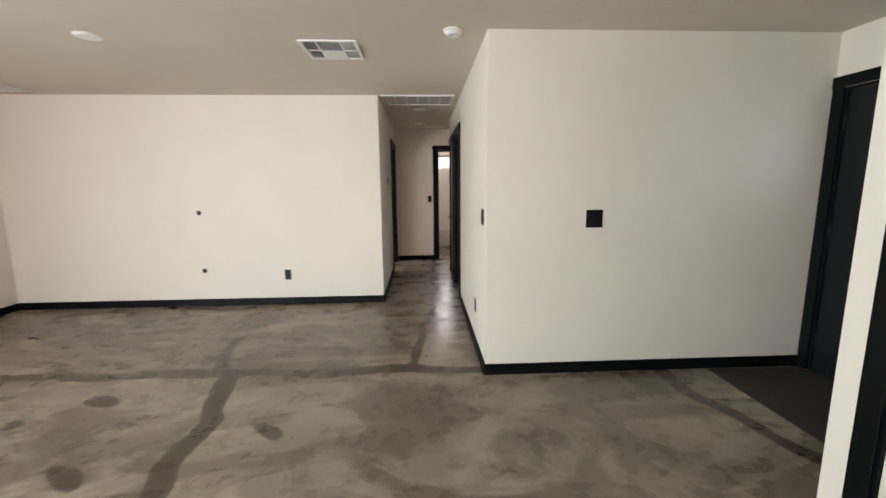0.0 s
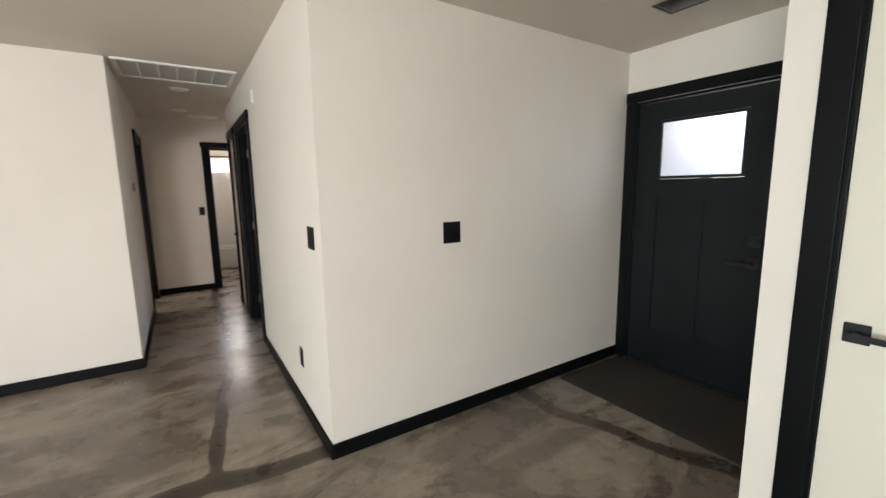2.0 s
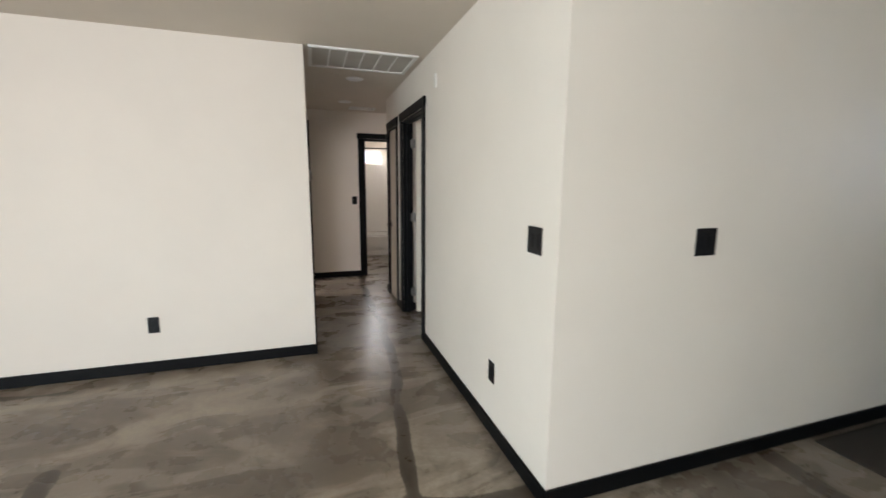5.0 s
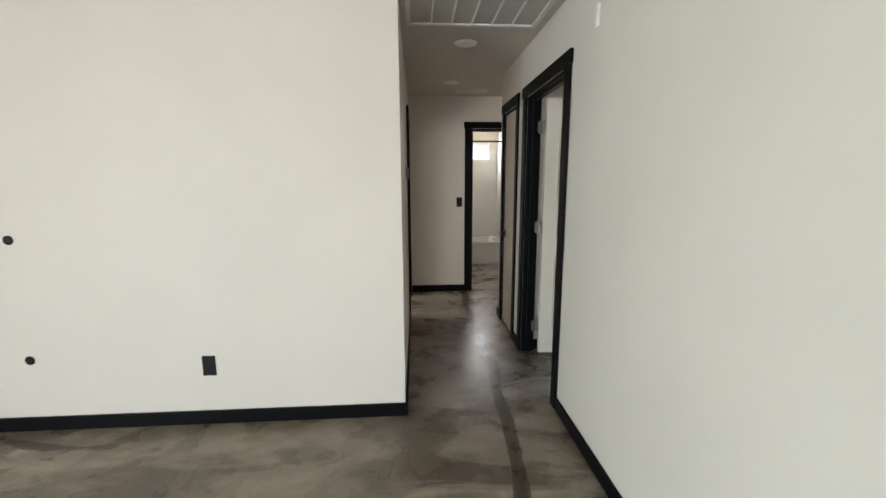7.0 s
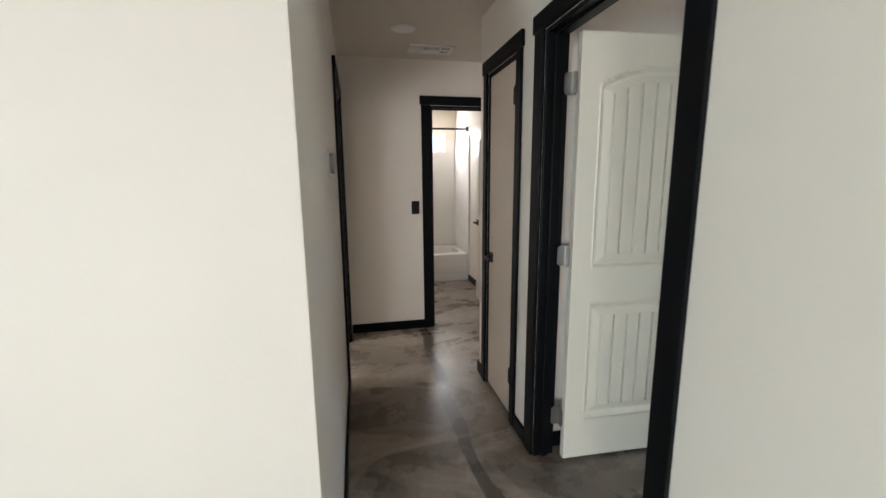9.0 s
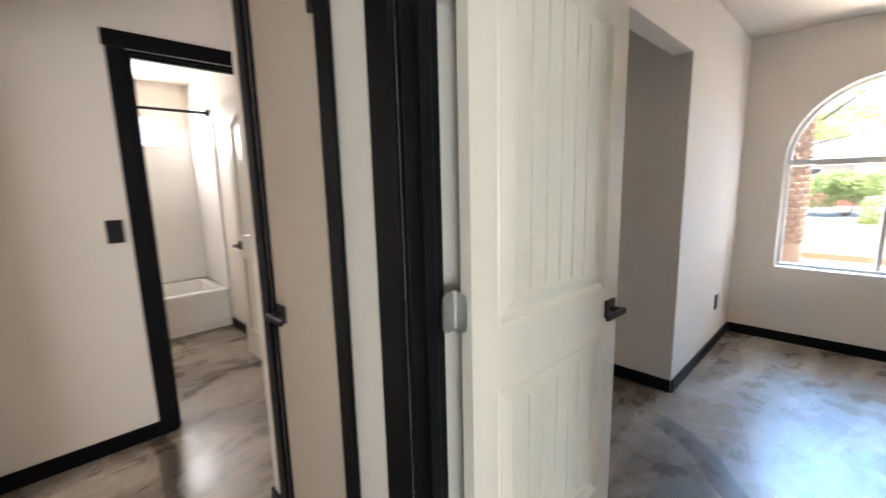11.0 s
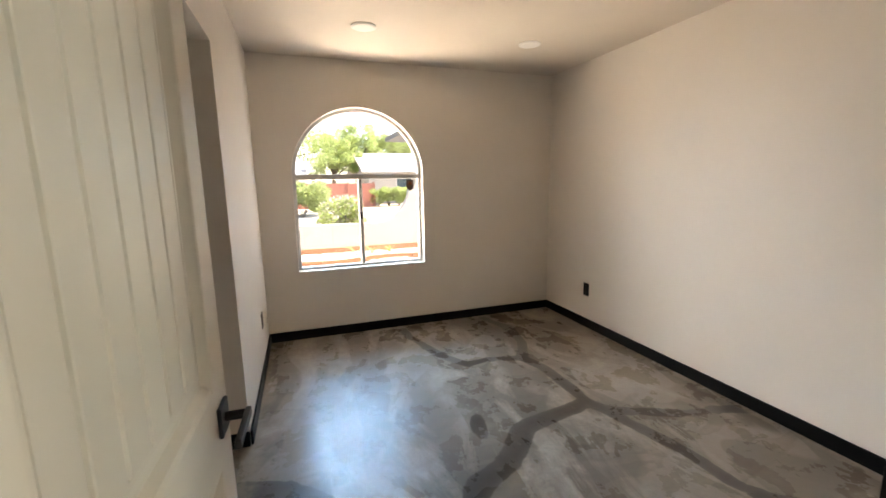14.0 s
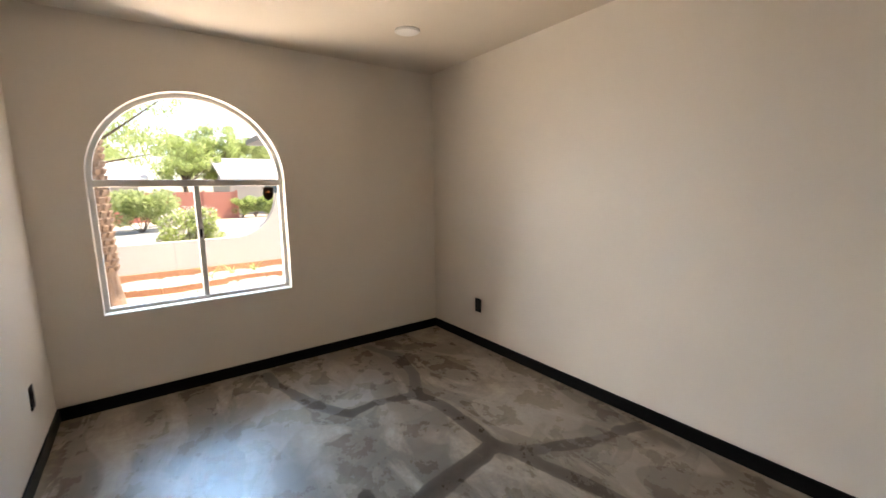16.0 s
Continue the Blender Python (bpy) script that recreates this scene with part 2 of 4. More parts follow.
# unseen wall, added to keep the south window's light off the entry wall
wall("wall_light_block", "x", -1.4, 1.726, -1.32, -1.2)
wall("wall_living_west", "y", -3.5, 5.073, -4.83, -4.71, [(-1.75, 0.55, 0.02, 2.08)], "cream painted living room wall with a patio opening")
wall("wall_living_south", "x", -4.83, 3.15, -3.62, -3.5, [(-4.2, -1.6, 0.55, 2.05)], "cream painted living room wall with a wide window opening")

# the bedroom's street wall, with its arched window opening
WX0, WX1, WY0, WY1, WSILL, WSPRING, WTOP = 4.205, 4.40, 4.440, 5.607, 0.615, 1.478, 2.055
WC, WR = (WY0 + WY1) / 2, (WY1 - WY0) / 2


def arch_z(y, grow=0.0):
    k = min(1.0, abs(y - WC) / (WR + grow))
    return WSPRING + (WTOP + grow - WSPRING) * math.sqrt(max(0.0, 1 - k * k))


bm = boxes((WX0, WX1, 2.94, WY0, 0, H), (WX0, WX1, WY1, 6.72, 0, H), (WX0, WX1, WY0, WY1, 0, WSILL))
N = 48
ys = [WC - WR * math.cos(math.pi * i / N) for i in range(N + 1)]
for ya, yb in zip(ys, ys[1:]):
    q = [[bm.verts.new((x, y, z)) for y, z in ((ya, arch_z(ya)), (yb, arch_z(yb)), (yb, H), (ya, H))] for x in (WX0, WX1)]
    bm.faces.new(q[0]), bm.faces.new(q[1][::-1])
    bm.faces.new((q[0][0], q[1][0], q[1][1], q[0][1]))
bmesh.ops.remove_doubles(bm, verts=bm.verts, dist=1e-5)
structure("wall_bedroom_east", bm, WALL, "cream painted bedroom wall with an arched window opening", "wall")

# ceiling, with the rough hole of the entry's missing lamp
HX0, HX1, HY0, HY1 = 2.335, 2.515, 2.155, 2.365
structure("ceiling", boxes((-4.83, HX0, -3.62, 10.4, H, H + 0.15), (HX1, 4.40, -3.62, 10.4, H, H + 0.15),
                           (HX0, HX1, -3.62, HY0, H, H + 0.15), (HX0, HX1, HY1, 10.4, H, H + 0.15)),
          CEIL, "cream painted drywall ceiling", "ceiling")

# unseen overhang, added to keep the sun out of the back openings
structure("eaves", boxes((-7.0, -4.83, -6.0, 10.4, H, H + 0.15), (-4.83, 4.40, -6.0, -3.62, H, H + 0.15)), CEIL, "added overhang that blocks sun at the back openings", "eaves")

# floor: a fine sheet that carries the filled trenches and stains of the slab
LIVING_LINES = [
    (0.07, [(-4.7, 3.16), (-3.12, 3.1), (-2.81, 3.12), (-2.29, 3.08), (-1.76, 3.1), (-1.37, 3.1), (-0.92, 3.04), (-0.42, 3.06), (-0.02, 3.08), (0.5, 3.0)]),
    (0.06, [(-1.41, 3.02), (-1.31, 2.61), (-1.25, 2.44), (-1.25, 2.25), (-1.25, 2.08), (-1.21, 1.93), (-1.2, 1.5), (-1.1, 0.6)]),
    (0.055, [(-1.69, 3.82), (-1.63, 3.49), (-1.56, 3.21)]),
    (0.042, [(-0.05, 3.1), (0.01, 3.4), (0.02, 3.6), (0.09, 3.9), (0.12, 4.2), (0.19, 4.6), (0.2, 5.02), (0.25, 5.58), (0.22, 6.3), (0.25, 7.2), (0.27, 7.8)]),
    (0.03, [(-3.0, 4.90), (-2.5, 4.80), (-2.0, 4.78)]),
    (0.055, [(1.88, 2.9), (1.9, 2.58), (2.0, 2.28), (2.08, 2.05), (2.14, 1.8), (2.2, 1.4)]),
    (0.04, [(0.5, 8.2), (0.8, 8.35), (1.1, 8.3)]),
]
BED_LINES = [
    (0.05, [(4.12, 3.83), (3.79, 3.74), (3.42, 3.82), (3.13, 3.96), (2.93, 3.9), (2.68, 3.91), (2.41, 3.9)]),
    (0.045, [(3.13, 3.96), (3.17, 4.18), (3.17, 4.4), (3.34, 4.52), (3.64, 4.64), (3.9, 4.72), (4.09, 4.70)]),
    (0.045, [(2.4, 3.9), (2.21, 3.73), (2.14, 3.52), (2.09, 3.28), (2.0, 3.05)]),
    (0.062, [(2.4, 3.92), (2.37, 4.16), (2.27, 4.43), (2.15, 4.64), (2.0, 4.84), (1.80, 5.0), (1.4, 5.25), (0.9, 5.45)]),
    (0.05, [(2.4, 3.9), (2.2, 3.83), (1.97, 3.8), (1.78, 3.76), (1.62, 3.73), (1.47, 3.67), (1.36, 3.56), (1.28, 3.34), (1.21, 3.06)]),
    (0.06, [(2.33, 5.9), (2.25, 5.68), (2.11, 5.54), (1.97, 5.44), (1.8, 5.26), (1.6, 5.12)]),
]
BLOTS = [(-2.10, 2.71, 0.10, 0.07), (-0.88, 2.29, 0.12, 0.05), (-1.75, 3.39, 0.08, 0.04), (-2.34, 3.32, 0.13, 0.03), (-2.40, 2.50, 0.06, 0.03),
         (-1.75, 1.96, 0.13, 0.06), (-3.12, 4.07, 0.14, 0.03), (-2.4, 3.63, 0.13, 0.03), (-3.65, 3.96, 0.14, 0.03), (-2.9, 3.7, 0.12, 0.025), (-3.2, 3.75, 0.1, 0.025),
         (2.41, 4.65, 0.08, 0.05), (1.94, 5.68, 0.05, 0.06), (-2.4, 2.42, 0.05, 0.02)]


def floor_mesh():
    step = 0.035
    nx, ny = int(9.24 / step), int(14.05 / step)
    xs, yy = np.linspace(-4.84, 4.405, nx + 1), np.linspace(-3.625, 10.405, ny + 1)
    X, Y = np.meshgrid(xs, yy, indexing="ij")
    wob = 0.03 * np.sin(X * 7.3 + 1.1 * np.sin(Y * 5.1)) + 0.025 * np.sin(Y * 9.7 + 1.3 * np.sin(X * 4.3))
    patch, dust = np.zeros_like(X), np.zeros_like(X)
    for width, line in LIVING_LINES + BED_LINES:
        for (ax, ay), (bx, by) in zip(line, line[1:]):
            dx, dy = bx - ax, by - ay
            k = np.clip(((X - ax) * dx + (Y - ay) * dy) / (dx * dx + dy * dy), 0, 1)
            d = np.hypot(X - ax - k * dx + wob * 0.6, Y - ay - k * dy + wob * 0.6)
            patch = np.maximum(patch, np.clip(1.0 - 0.58 * d / width, 0, 1))
            dust = np.maximum(dust, 0.5 * np.clip(1.0 - np.abs(d - width * 1.9) / (width * 0.9), 0, 1))
    for cx, cy, rx, ry in BLOTS:
        d = np.hypot((X - cx + wob) / rx, (Y - cy + 0.4 * (X - cx) + wob) / ry)
        patch = np.maximum(patch, np.clip(1.0 - 0.5 * d, 0, 1))
    for inside, d in (((X > 0.6) & (Y > 3.0) & (Y < 5.95), np.minimum(np.minimum(4.205 - X, Y - 3.038), 5.894 - Y)),):
        dust = np.maximum(dust, np.where(inside, np.clip(1.1 - d / 0.12, 0, 1), 0))
    verts = np.stack([X, Y, np.zeros_like(X)], -1).reshape(-1, 3)
    i, j = np.meshgrid(np.arange(nx), np.arange(ny), indexing="ij")
    a = (i * (ny + 1) + j).ravel()
    faces = np.stack([a, a + ny + 1, a + ny + 2, a + 1], 1)
    me = bpy.data.meshes.new("floor")
    me.from_pydata(verts.tolist(), [], faces.tolist())
    for key, values in (("patch", patch), ("dust", dust)):
        me.attributes.new(key, "FLOAT", "POINT").data.foreach_set("value", values.ravel().astype(np.float32))
    me.materials.append(CONCRETE)
    return me


tagged(new("floor", floor_mesh()), "worn sealed concrete floor with dark filled trenches", "floor", "", "structure")
structure("slab", boxes((-4.83, 4.40, -3.62, 10.4, -0.2, -0.006)), CONCRETE, "concrete house slab under the floor", "foundation")

# baseboards: (axis, start, end, wall face, side that it stands out to)
BB_H, BB_T = 0.085, 0.014


def baseboard(axis, a0, a1, face, side):
    c0, c1 = sorted((face + side * 0.001, face + side * BB_T))
    bm = bmesh.new()
    box(bm, *((a0, a1, c0, c1) if axis == "x" else (c0, c1, a0, a1)), 0.001, BB_H, bevel=0.003)
    return structure("baseboard", bm, BLACK, "black painted baseboard along the wall", "baseboard")


for row in (("x", -4.71, -0.42 + BB_T, 4.958, -1), ("y", 4.958, 6.695, -0.42, 1), ("y", 7.656, 7.786, -0.42, 1), ("x", -0.40, 0.282, 7.786, -1),
            ("y", 2.94 - BB_T, 4.945, 0.53, -1), ("x", 0.53, 2.985, 2.94, -1), ("y", 5.940, 6.088, 0.53, -1), ("y", 6.702, 6.80, 0.53, -1),
            ("x", 0.516, 1.42, 6.80, 1), ("x", 1.145, 1.42, 7.786, -1), ("y", 1.528, 1.868, 3.0, -1), ("x", 1.726, 3.0, 1.528, 1),
            ("y", 1.42, 1.528, 1.726, -1), ("y", -3.5, 0.50, 1.726, -1), ("y", 3.038, 5.894, 4.205, -1), ("x", 0.635, 4.205, 3.038, 1),
            ("x", 2.69, 4.205, 5.894, -1), ("y", 5.894, 6.7, 2.69, -1), ("x", 1.15, 2.69, 6.7, -1), ("x", 0.635, 1.15, 5.894, -1),
            ("y", 3.038, 5.02, 0.635, 1), ("y", -3.5, 4.958, -4.71, 1), ("y", 7.92, 9.46, 1.19, -1), ("x", -4.71, 1.726, -3.5, 1)):
    baseboard(*row)


# ---- doors ----
def casing_and_jamb(door, axis, s, e, face, side, back, both=True, head_over=0.012, stop=None, w=0.078):
    """Black casing boards on the wall's face, with a taller head board, and a jamb lining the opening."""
    def put(name, a0, a1, c0, c1, z0, z1, bevel=0.003):
        c0, c1 = sorted((c0, c1))
        return part(name, box(bmesh.new(), *((a0, a1, c0, c1) if axis == "x" else (c0, c1, a0, a1)), z0, z1, bevel=bevel), BLACK, door)
    for f, sd in ((face, side), (back, -side)) if both else ((face, side),):
        put("casing", s - w, s + 0.004, f + sd * 0.001, f + sd * 0.017, 0.001, DOOR_H)
        put("casing", e - 0.004, e + w, f + sd * 0.001, f + sd * 0.017, 0.001, DOOR_H)
        put("head_casing", s - w - head_over, e + w + head_over, f + sd * 0.001, f + sd * 0.022, DOOR_H + 0.001, DOOR_H + 0.078)
    j = 0.018
    f0, f1 = face + side * 0.0005, back - side * 0.0005
    put("jamb", s + 0.0005, s + j, f0, f1, 0.001, DOOR_H - 0.001)
    put("jamb", e - j, e - 0.0005, f0, f1, 0.001, DOOR_H - 0.001)
    put("head_jamb", s + j, e - j, f0, f1, DOOR_H - j, DOOR_H - 0.0005)
    if stop is not None:
        put("door_stop", s + j, s + j + 0.012, stop, stop + 0.035, 0.001, DOOR_H - j)
        put("door_stop", e - j - 0.012, e - j, stop, stop + 0.035, 0.001, DOOR_H - j)
        put("door_stop", s + j + 0.012, e - j - 0.012, stop, stop + 0.035, DOOR_H - j - 0.012, DOOR_H - j)


def panel_leaf(width, height):
    """A moulded two-panel door leaf: cambered top panel, plank grooves. u along x, face towards -y, both faces alike."""
    nu, nv = 400, 170
    U, V = np.meshgrid(np.linspace(0, width, nu + 1), np.linspace(0, height, nv + 1), indexing="ij")
    inset = 0.105

    def depth():
        d = np.zeros_like(U)
        camber = 0.075 * (1 - ((U - width / 2) / (width / 2 - inset)) ** 2)
        for lo, hi in ((0.22, 0.80), (0.985, 1.80)):
            top = hi + (camber if hi > 1 else 0)
            m = np.minimum(np.minimum(U - inset, width - inset - U), np.minimum(V - lo, top - V))
            cove = -0.016 * np.clip(m / 0.009, 0, 1) + 0.013 * np.clip((m - 0.02) / 0.035, 0, 1)
            cove += 0.0045 * np.clip(1 - np.abs(m + 0.005) / 0.007, 0, 1)
            flat = m > 0.062
            pitch = (width - 2 * inset - 0.12) / 6
            g = np.abs((U - inset - 0.06) / pitch - np.round((U - inset - 0.06) / pitch)) * pitch
            cove -= np.where(flat, 0.015 * np.clip(3.0 - g / 0.0016, 0, 1), 0)
            d = np.where(m > -0.012, cove, d)
        return d
    D = depth()
    t = 0.035
    front = np.stack([U, -D, V], -1).reshape(-1, 3)
    rear = np.stack([U, t + D, V], -1).reshape(-1, 3)
    n = len(front)
    i, j = np.meshgrid(np.arange(nu), np.arange(nv), indexing="ij")
    a = (i * (nv + 1) + j).ravel()
    f = np.stack([a, a + nv + 1, a + nv + 2, a + 1], 1)
    faces = f.tolist() + (f[:, ::-1] + n).tolist()
    rim = [k * (nv + 1) for k in range(nu + 1)] + [nu * (nv + 1) + k for k in range(1, nv + 1)] + \
          [k * (nv + 1) + nv for k in range(nu - 1, -1, -1)] + [k for k in range(nv - 1, 0, -1)]
    for p, q in zip(rim, rim[1:] + rim[:1]):
        faces.append([p, q + 0, q + n, p + n][::-1])
    me = bpy.data.meshes.new("leaf")
    me.from_pydata(np.concatenate([front, rear]).tolist(), [], faces)
    me.materials.append(CREAM)
    return me


def lever(leaf, x, z, y_face, side, reach, plate=0.064):
    """A square rosette with a flat bar lever; side: -1 stands out to -y; reach: the way the bar points along x."""
    y1 = y_face + side * 0.009
    ros = part("handle", box(bmesh.new(), x - plate / 2, x + plate / 2, *sorted((y_face + side * 0.0005, y1)), z - plate / 2, z + plate / 2, bevel=0.002),
               HARDWARE, leaf, "black square lever handle")
    bm = bmesh.new()
    cyl(bm, (x, y_face + side * 0.028, z), 0.010, 0.040, "y", 20)
    a, b = sorted((x - reach * 0.012, x + reach * 0.115))
    box(bm, a, b, *sorted((y_face + side * 0.046, y_face + side * 0.058)), z - 0.010, z + 0.010, bevel=0.0025)
    part("lever_bar", bm, HARDWARE, ros)
    return ros


def hinge_leaf(sx):
    """One flat leaf of a butt hinge, its outer corners rounded."""
    bm, r = bmesh.new(), 0.016
    line = [(0.004, -0.048)] + [(0.040 - r + r * math.sin(math.pi / 2 * k / 6), -0.048 + r - r * math.cos(math.pi / 2 * k / 6)) for k in range(7)]
    line += [(x, -z) for x, z in reversed(line)]
    lo, hi = ([bm.verts.new((sx * x, y, z)) for x, z in line] for y in (-0.0015, 0.0015))
    bm.faces.new(lo), bm.faces.new(hi[::-1])
    for k in range(len(line)):
        bm.faces.new((lo[k], hi[k], hi[(k + 1) % len(line)], lo[(k + 1) % len(line)]))
    return bm


def hinge_mesh(folded):
    """A butt hinge round its pin; folded: one leaf turned square to the other, as on an open door."""
    bm = bmesh.new()
    for k in range(5):
        cyl(bm, (0, -0.002, -0.0352 + k * 0.0176), 0.0065, 0.0166, "z", 14)
    cyl(bm, (0, -0.002, 0.047), 0.0075, 0.006, "z", 14)
    fixed, moving = hinge_leaf(-1), hinge_leaf(1)
    for plate, sx in ((fixed, -1), (moving, 1)):
        for x, z in ((0.022, -0.034), (0.030, 0.0), (0.022, 0.034)):
            cyl(plate, (sx * x, -0.002, z), 0.0045, 0.002, "y", 10)
    if folded:
        bmesh.ops.rotate(moving, verts=moving.verts, cent=(0, 0, 0), matrix=Matrix.Rotation(radians(-90), 3, "Z"))
    return bm, fixed, moving


def hinge(door, at, mat, folded=False):
    bm, fixed, moving = hinge_mesh(folded)
    pin = part("hinge", bm, mat, door, at=at)
    part("hinge_plate", fixed, mat, pin)
    part("hinge_plate", moving, mat, pin)


# bedroom door, open into the room
d = thing("door_1", "open cream moulded two-panel door in a black frame", "door", kind="structure")
casing_and_jamb(d, "y", 5.028, 5.850, 0.53, -1, 0.635, both=False, stop=0.567, w=0.082)
leaf = tagged(new("leaf", panel_leaf(0.748, 2.02)), "cream moulded plank-panel door leaf")
leaf.parent = d
leaf.matrix_basis = pose(0.657, 5.764, 0.018, 0, 0, -2.2)
lever(leaf, 0.688, 0.90, 0.0, -1, -1)
lever(leaf, 0.688, 0.90, 0.035, 1, -1)
for z in (0.235, 1.06, 1.83):
    hinge(d, pose(0.645, 5.809, z), NICKEL, True)

# linen closet door, shut
d = thing("door_2", "shut narrow cream flush door in a black frame", "door", kind="structure")
casing_and_jamb(d, "y", 6.150, 6.640, 0.53, -1, 0.635, both=False, w=0.06)
leaf = part("leaf", box(bmesh.new(), 0.0, 0.451, -0.035, 0.0, 0.0, 2.02, bevel=0.002), FLUSH, d, at=pose(0.538, 6.6205, 0.014, 0, 0, -90) @ pose(0, 0.035, 0))
lever(leaf, 0.05, 0.90, -0.035, -1, 1)
for z in (0.27, 1.85):
    hinge(d, pose(0.527, 6.169, z, 0, 0, -90), HARDWARE)

# bathroom door, open against the bathroom's wall
d = thing("door_3", "open cream moulded bathroom door in a black frame", "door", kind="structure")
casing_and_jamb(d, "x", 0.355, 1.07, 7.786, -1, 7.9, stop=7.815)
leaf = tagged(new("leaf", panel_leaf(0.69, 2.02)), "cream moulded plank-panel door leaf")
leaf.parent = d
leaf.matrix_basis = pose(1.052, 7.925, 0.018, 0, 0, 91) @ pose(0, -0.035, 0)
lever(leaf, 0.63, 0.90, 0.035, 1, -1)

# the dark doorway on the hallway's other side
d = thing("door_4", "open black-framed doorway to a dark room", "doorway", kind="structure")
casing_and_jamb(d, "y", 6.77, 7.58, -0.42, 1, -0.535, stop=-0.50)

# coat closet door in the partition, shut
d = thing("door_5", "shut cream closet door in a black frame", "door", kind="structure")
casing_and_jamb(d, "y", 0.585, 1.345, 1.726, -1, 1.84, both=False)
leaf = part("leaf", box(bmesh.new(), 0.0, 0.721, -0.035, 0.0, 0.0, 2.02, bevel=0.002), CREAM, d, at=pose(1.734, 1.3255, 0.014, 0, 0, -90) @ pose(0, 0.035, 0))
lever(leaf, 0.062, 0.94, -0.035, -1, 1)

# front door: black, frosted light over two recessed panels
d = thing("door_6", "shut black front door with a frosted glass light", "door", kind="structure")
Y0, Y1, DX = 1.9655, 2.8415, 3.014
casing_and_jamb(d, "y", 1.945, 2.862, 3.0, -1, 3.15, both=False)
leaf = part("leaf", boxes((DX, DX + 0.044, Y0, 2.105, 0.02, 2.036), (DX, DX + 0.044, 2.675, Y1, 0.02, 2.036),
                          (DX, DX + 0.044, 2.105, 2.675, 1.905, 2.036), (DX, DX + 0.044, 2.105, 2.675, 1.335, 1.475),
                          (DX, DX + 0.044, 2.105, 2.675, 0.02, 0.30), (DX, DX + 0.044, 2.343, 2.443, 0.30, 1.335)), DOORBLACK, d)
for a, b in ((2.105, 2.343), (2.443, 2.675)):
    part("panel", boxes((DX + 0.010, DX + 0.034, a, b, 0.30, 1.335)), DOORBLACK, leaf)
    bm = boxes((DX + 0.003, DX + 0.012, a, a + 0.007, 0.30, 1.335), (DX + 0.003, DX + 0.012, b - 0.007, b, 0.30, 1.335),
               (DX + 0.003, DX + 0.012, a + 0.007, b - 0.007, 0.30, 0.307), (DX + 0.003, DX + 0.012, a + 0.007, b - 0.007, 1.328, 1.335))
    part("panel_bead", bm, DOORBLACK, leaf)
bm = boxes((DX - 0.010, DX + 0.008, 2.103, 2.125, 1.477, 1.903), (DX - 0.010, DX + 0.008, 2.655, 2.677, 1.477, 1.903),
           (DX - 0.010, DX + 0.008, 2.125, 2.655, 1.477, 1.497), (DX - 0.010, DX + 0.008, 2.125, 2.655, 1.883, 1.903), bevel=0.003)
part("light_frame", bm, DOORBLACK, leaf)
pane = part("pane", boxes((DX + 0.018, DX + 0.024, 2.107, 2.673, 1.479, 1.901)), FROST, leaf, "frosted glass pane")
pane.visible_shadow = False
bm = box(bmesh.new(), DX - 0.010, DX - 0.0005, 1.985, 2.050, 0.885, 0.950, bevel=0.002)
ros = part("handle", bm, HARDWARE, leaf, "black lever handle")
bm = cyl(bmesh.new(), (DX - 0.028, 2.018, 0.918), 0.010, 0.04, "x", 20)
box(bm, DX - 0.058, DX - 0.046, 2.006, 2.150, 0.908, 0.928, bevel=0.003)
part("lever_bar", bm, HARDWARE, ros)
bolt = part("deadbolt", box(bmesh.new(), DX - 0.014, DX - 0.0005, 1.985, 2.050, 1.03, 1.095, bevel=0.002), HARDWARE, leaf, "black square deadbolt plate")
part("thumb_turn", box(bmesh.new(), DX - 0.03, DX - 0.013, 1.999, 2.036, 1.056, 1.068, bevel=0.002), HARDWARE, bolt)
part("threshold", boxes((2.985, 3.15, 1.966, 2.841, 0.001, 0.018)), HARDWARE, d, "dark metal threshold")
for z in (0.25, 1.05, 1.82):
    part("hinge", cyl(boxes((DX - 0.003, DX + 0.003, 2.842, 2.846, z - 0.05, z + 0.05)), (DX - 0.006, 2.843, z), 0.006, 0.1, "z", 14), HARDWARE, d)


# ---- arched bedroom window ----
win = thing("window_1", "arched aluminium window with a sliding lower half", "window", kind="structure")
FX0, FX1 = 4.28, 4.33


def arch_ring(x0, x1, inner, outer, z_low):
    """An arched strip between two offsets inside the opening, with its straight legs."""
    bm = bmesh.new()
    pts = []
    for k in range(49):
        a = math.pi * k / 48
        pts.append((math.cos(a), math.sin(a)))
    rings = []
    for x in (x0, x1):
        for off in (outer, inner):
            line = [(x, WC + (WR - off), z_low)]
            line += [(x, WC + (WR - off) * c, WSPRING + (WTOP - off - WSPRING) * s) for c, s in pts]
            line += [(x, WC - (WR - off), z_low)]
            rings.append([bm.verts.new(v) for v in line])
    o0, i0, o1, i1 = rings
    for k in range(len(o0) - 1):
        bm.faces.new((o0[k], o0[k + 1], i0[k + 1], i0[k]))
        bm.faces.new((o1[k], i1[k], i1[k + 1], o1[k + 1]))
        bm.faces.new((i0[k], i0[k + 1], i1[k + 1], i1[k]))
        bm.faces.new((o0[k], o1[k], o1[k + 1], o0[k + 1]))
    for e in (0, -1):
        bm.faces.new((o0[e], i0[e], i1[e], o1[e]))
    return bm


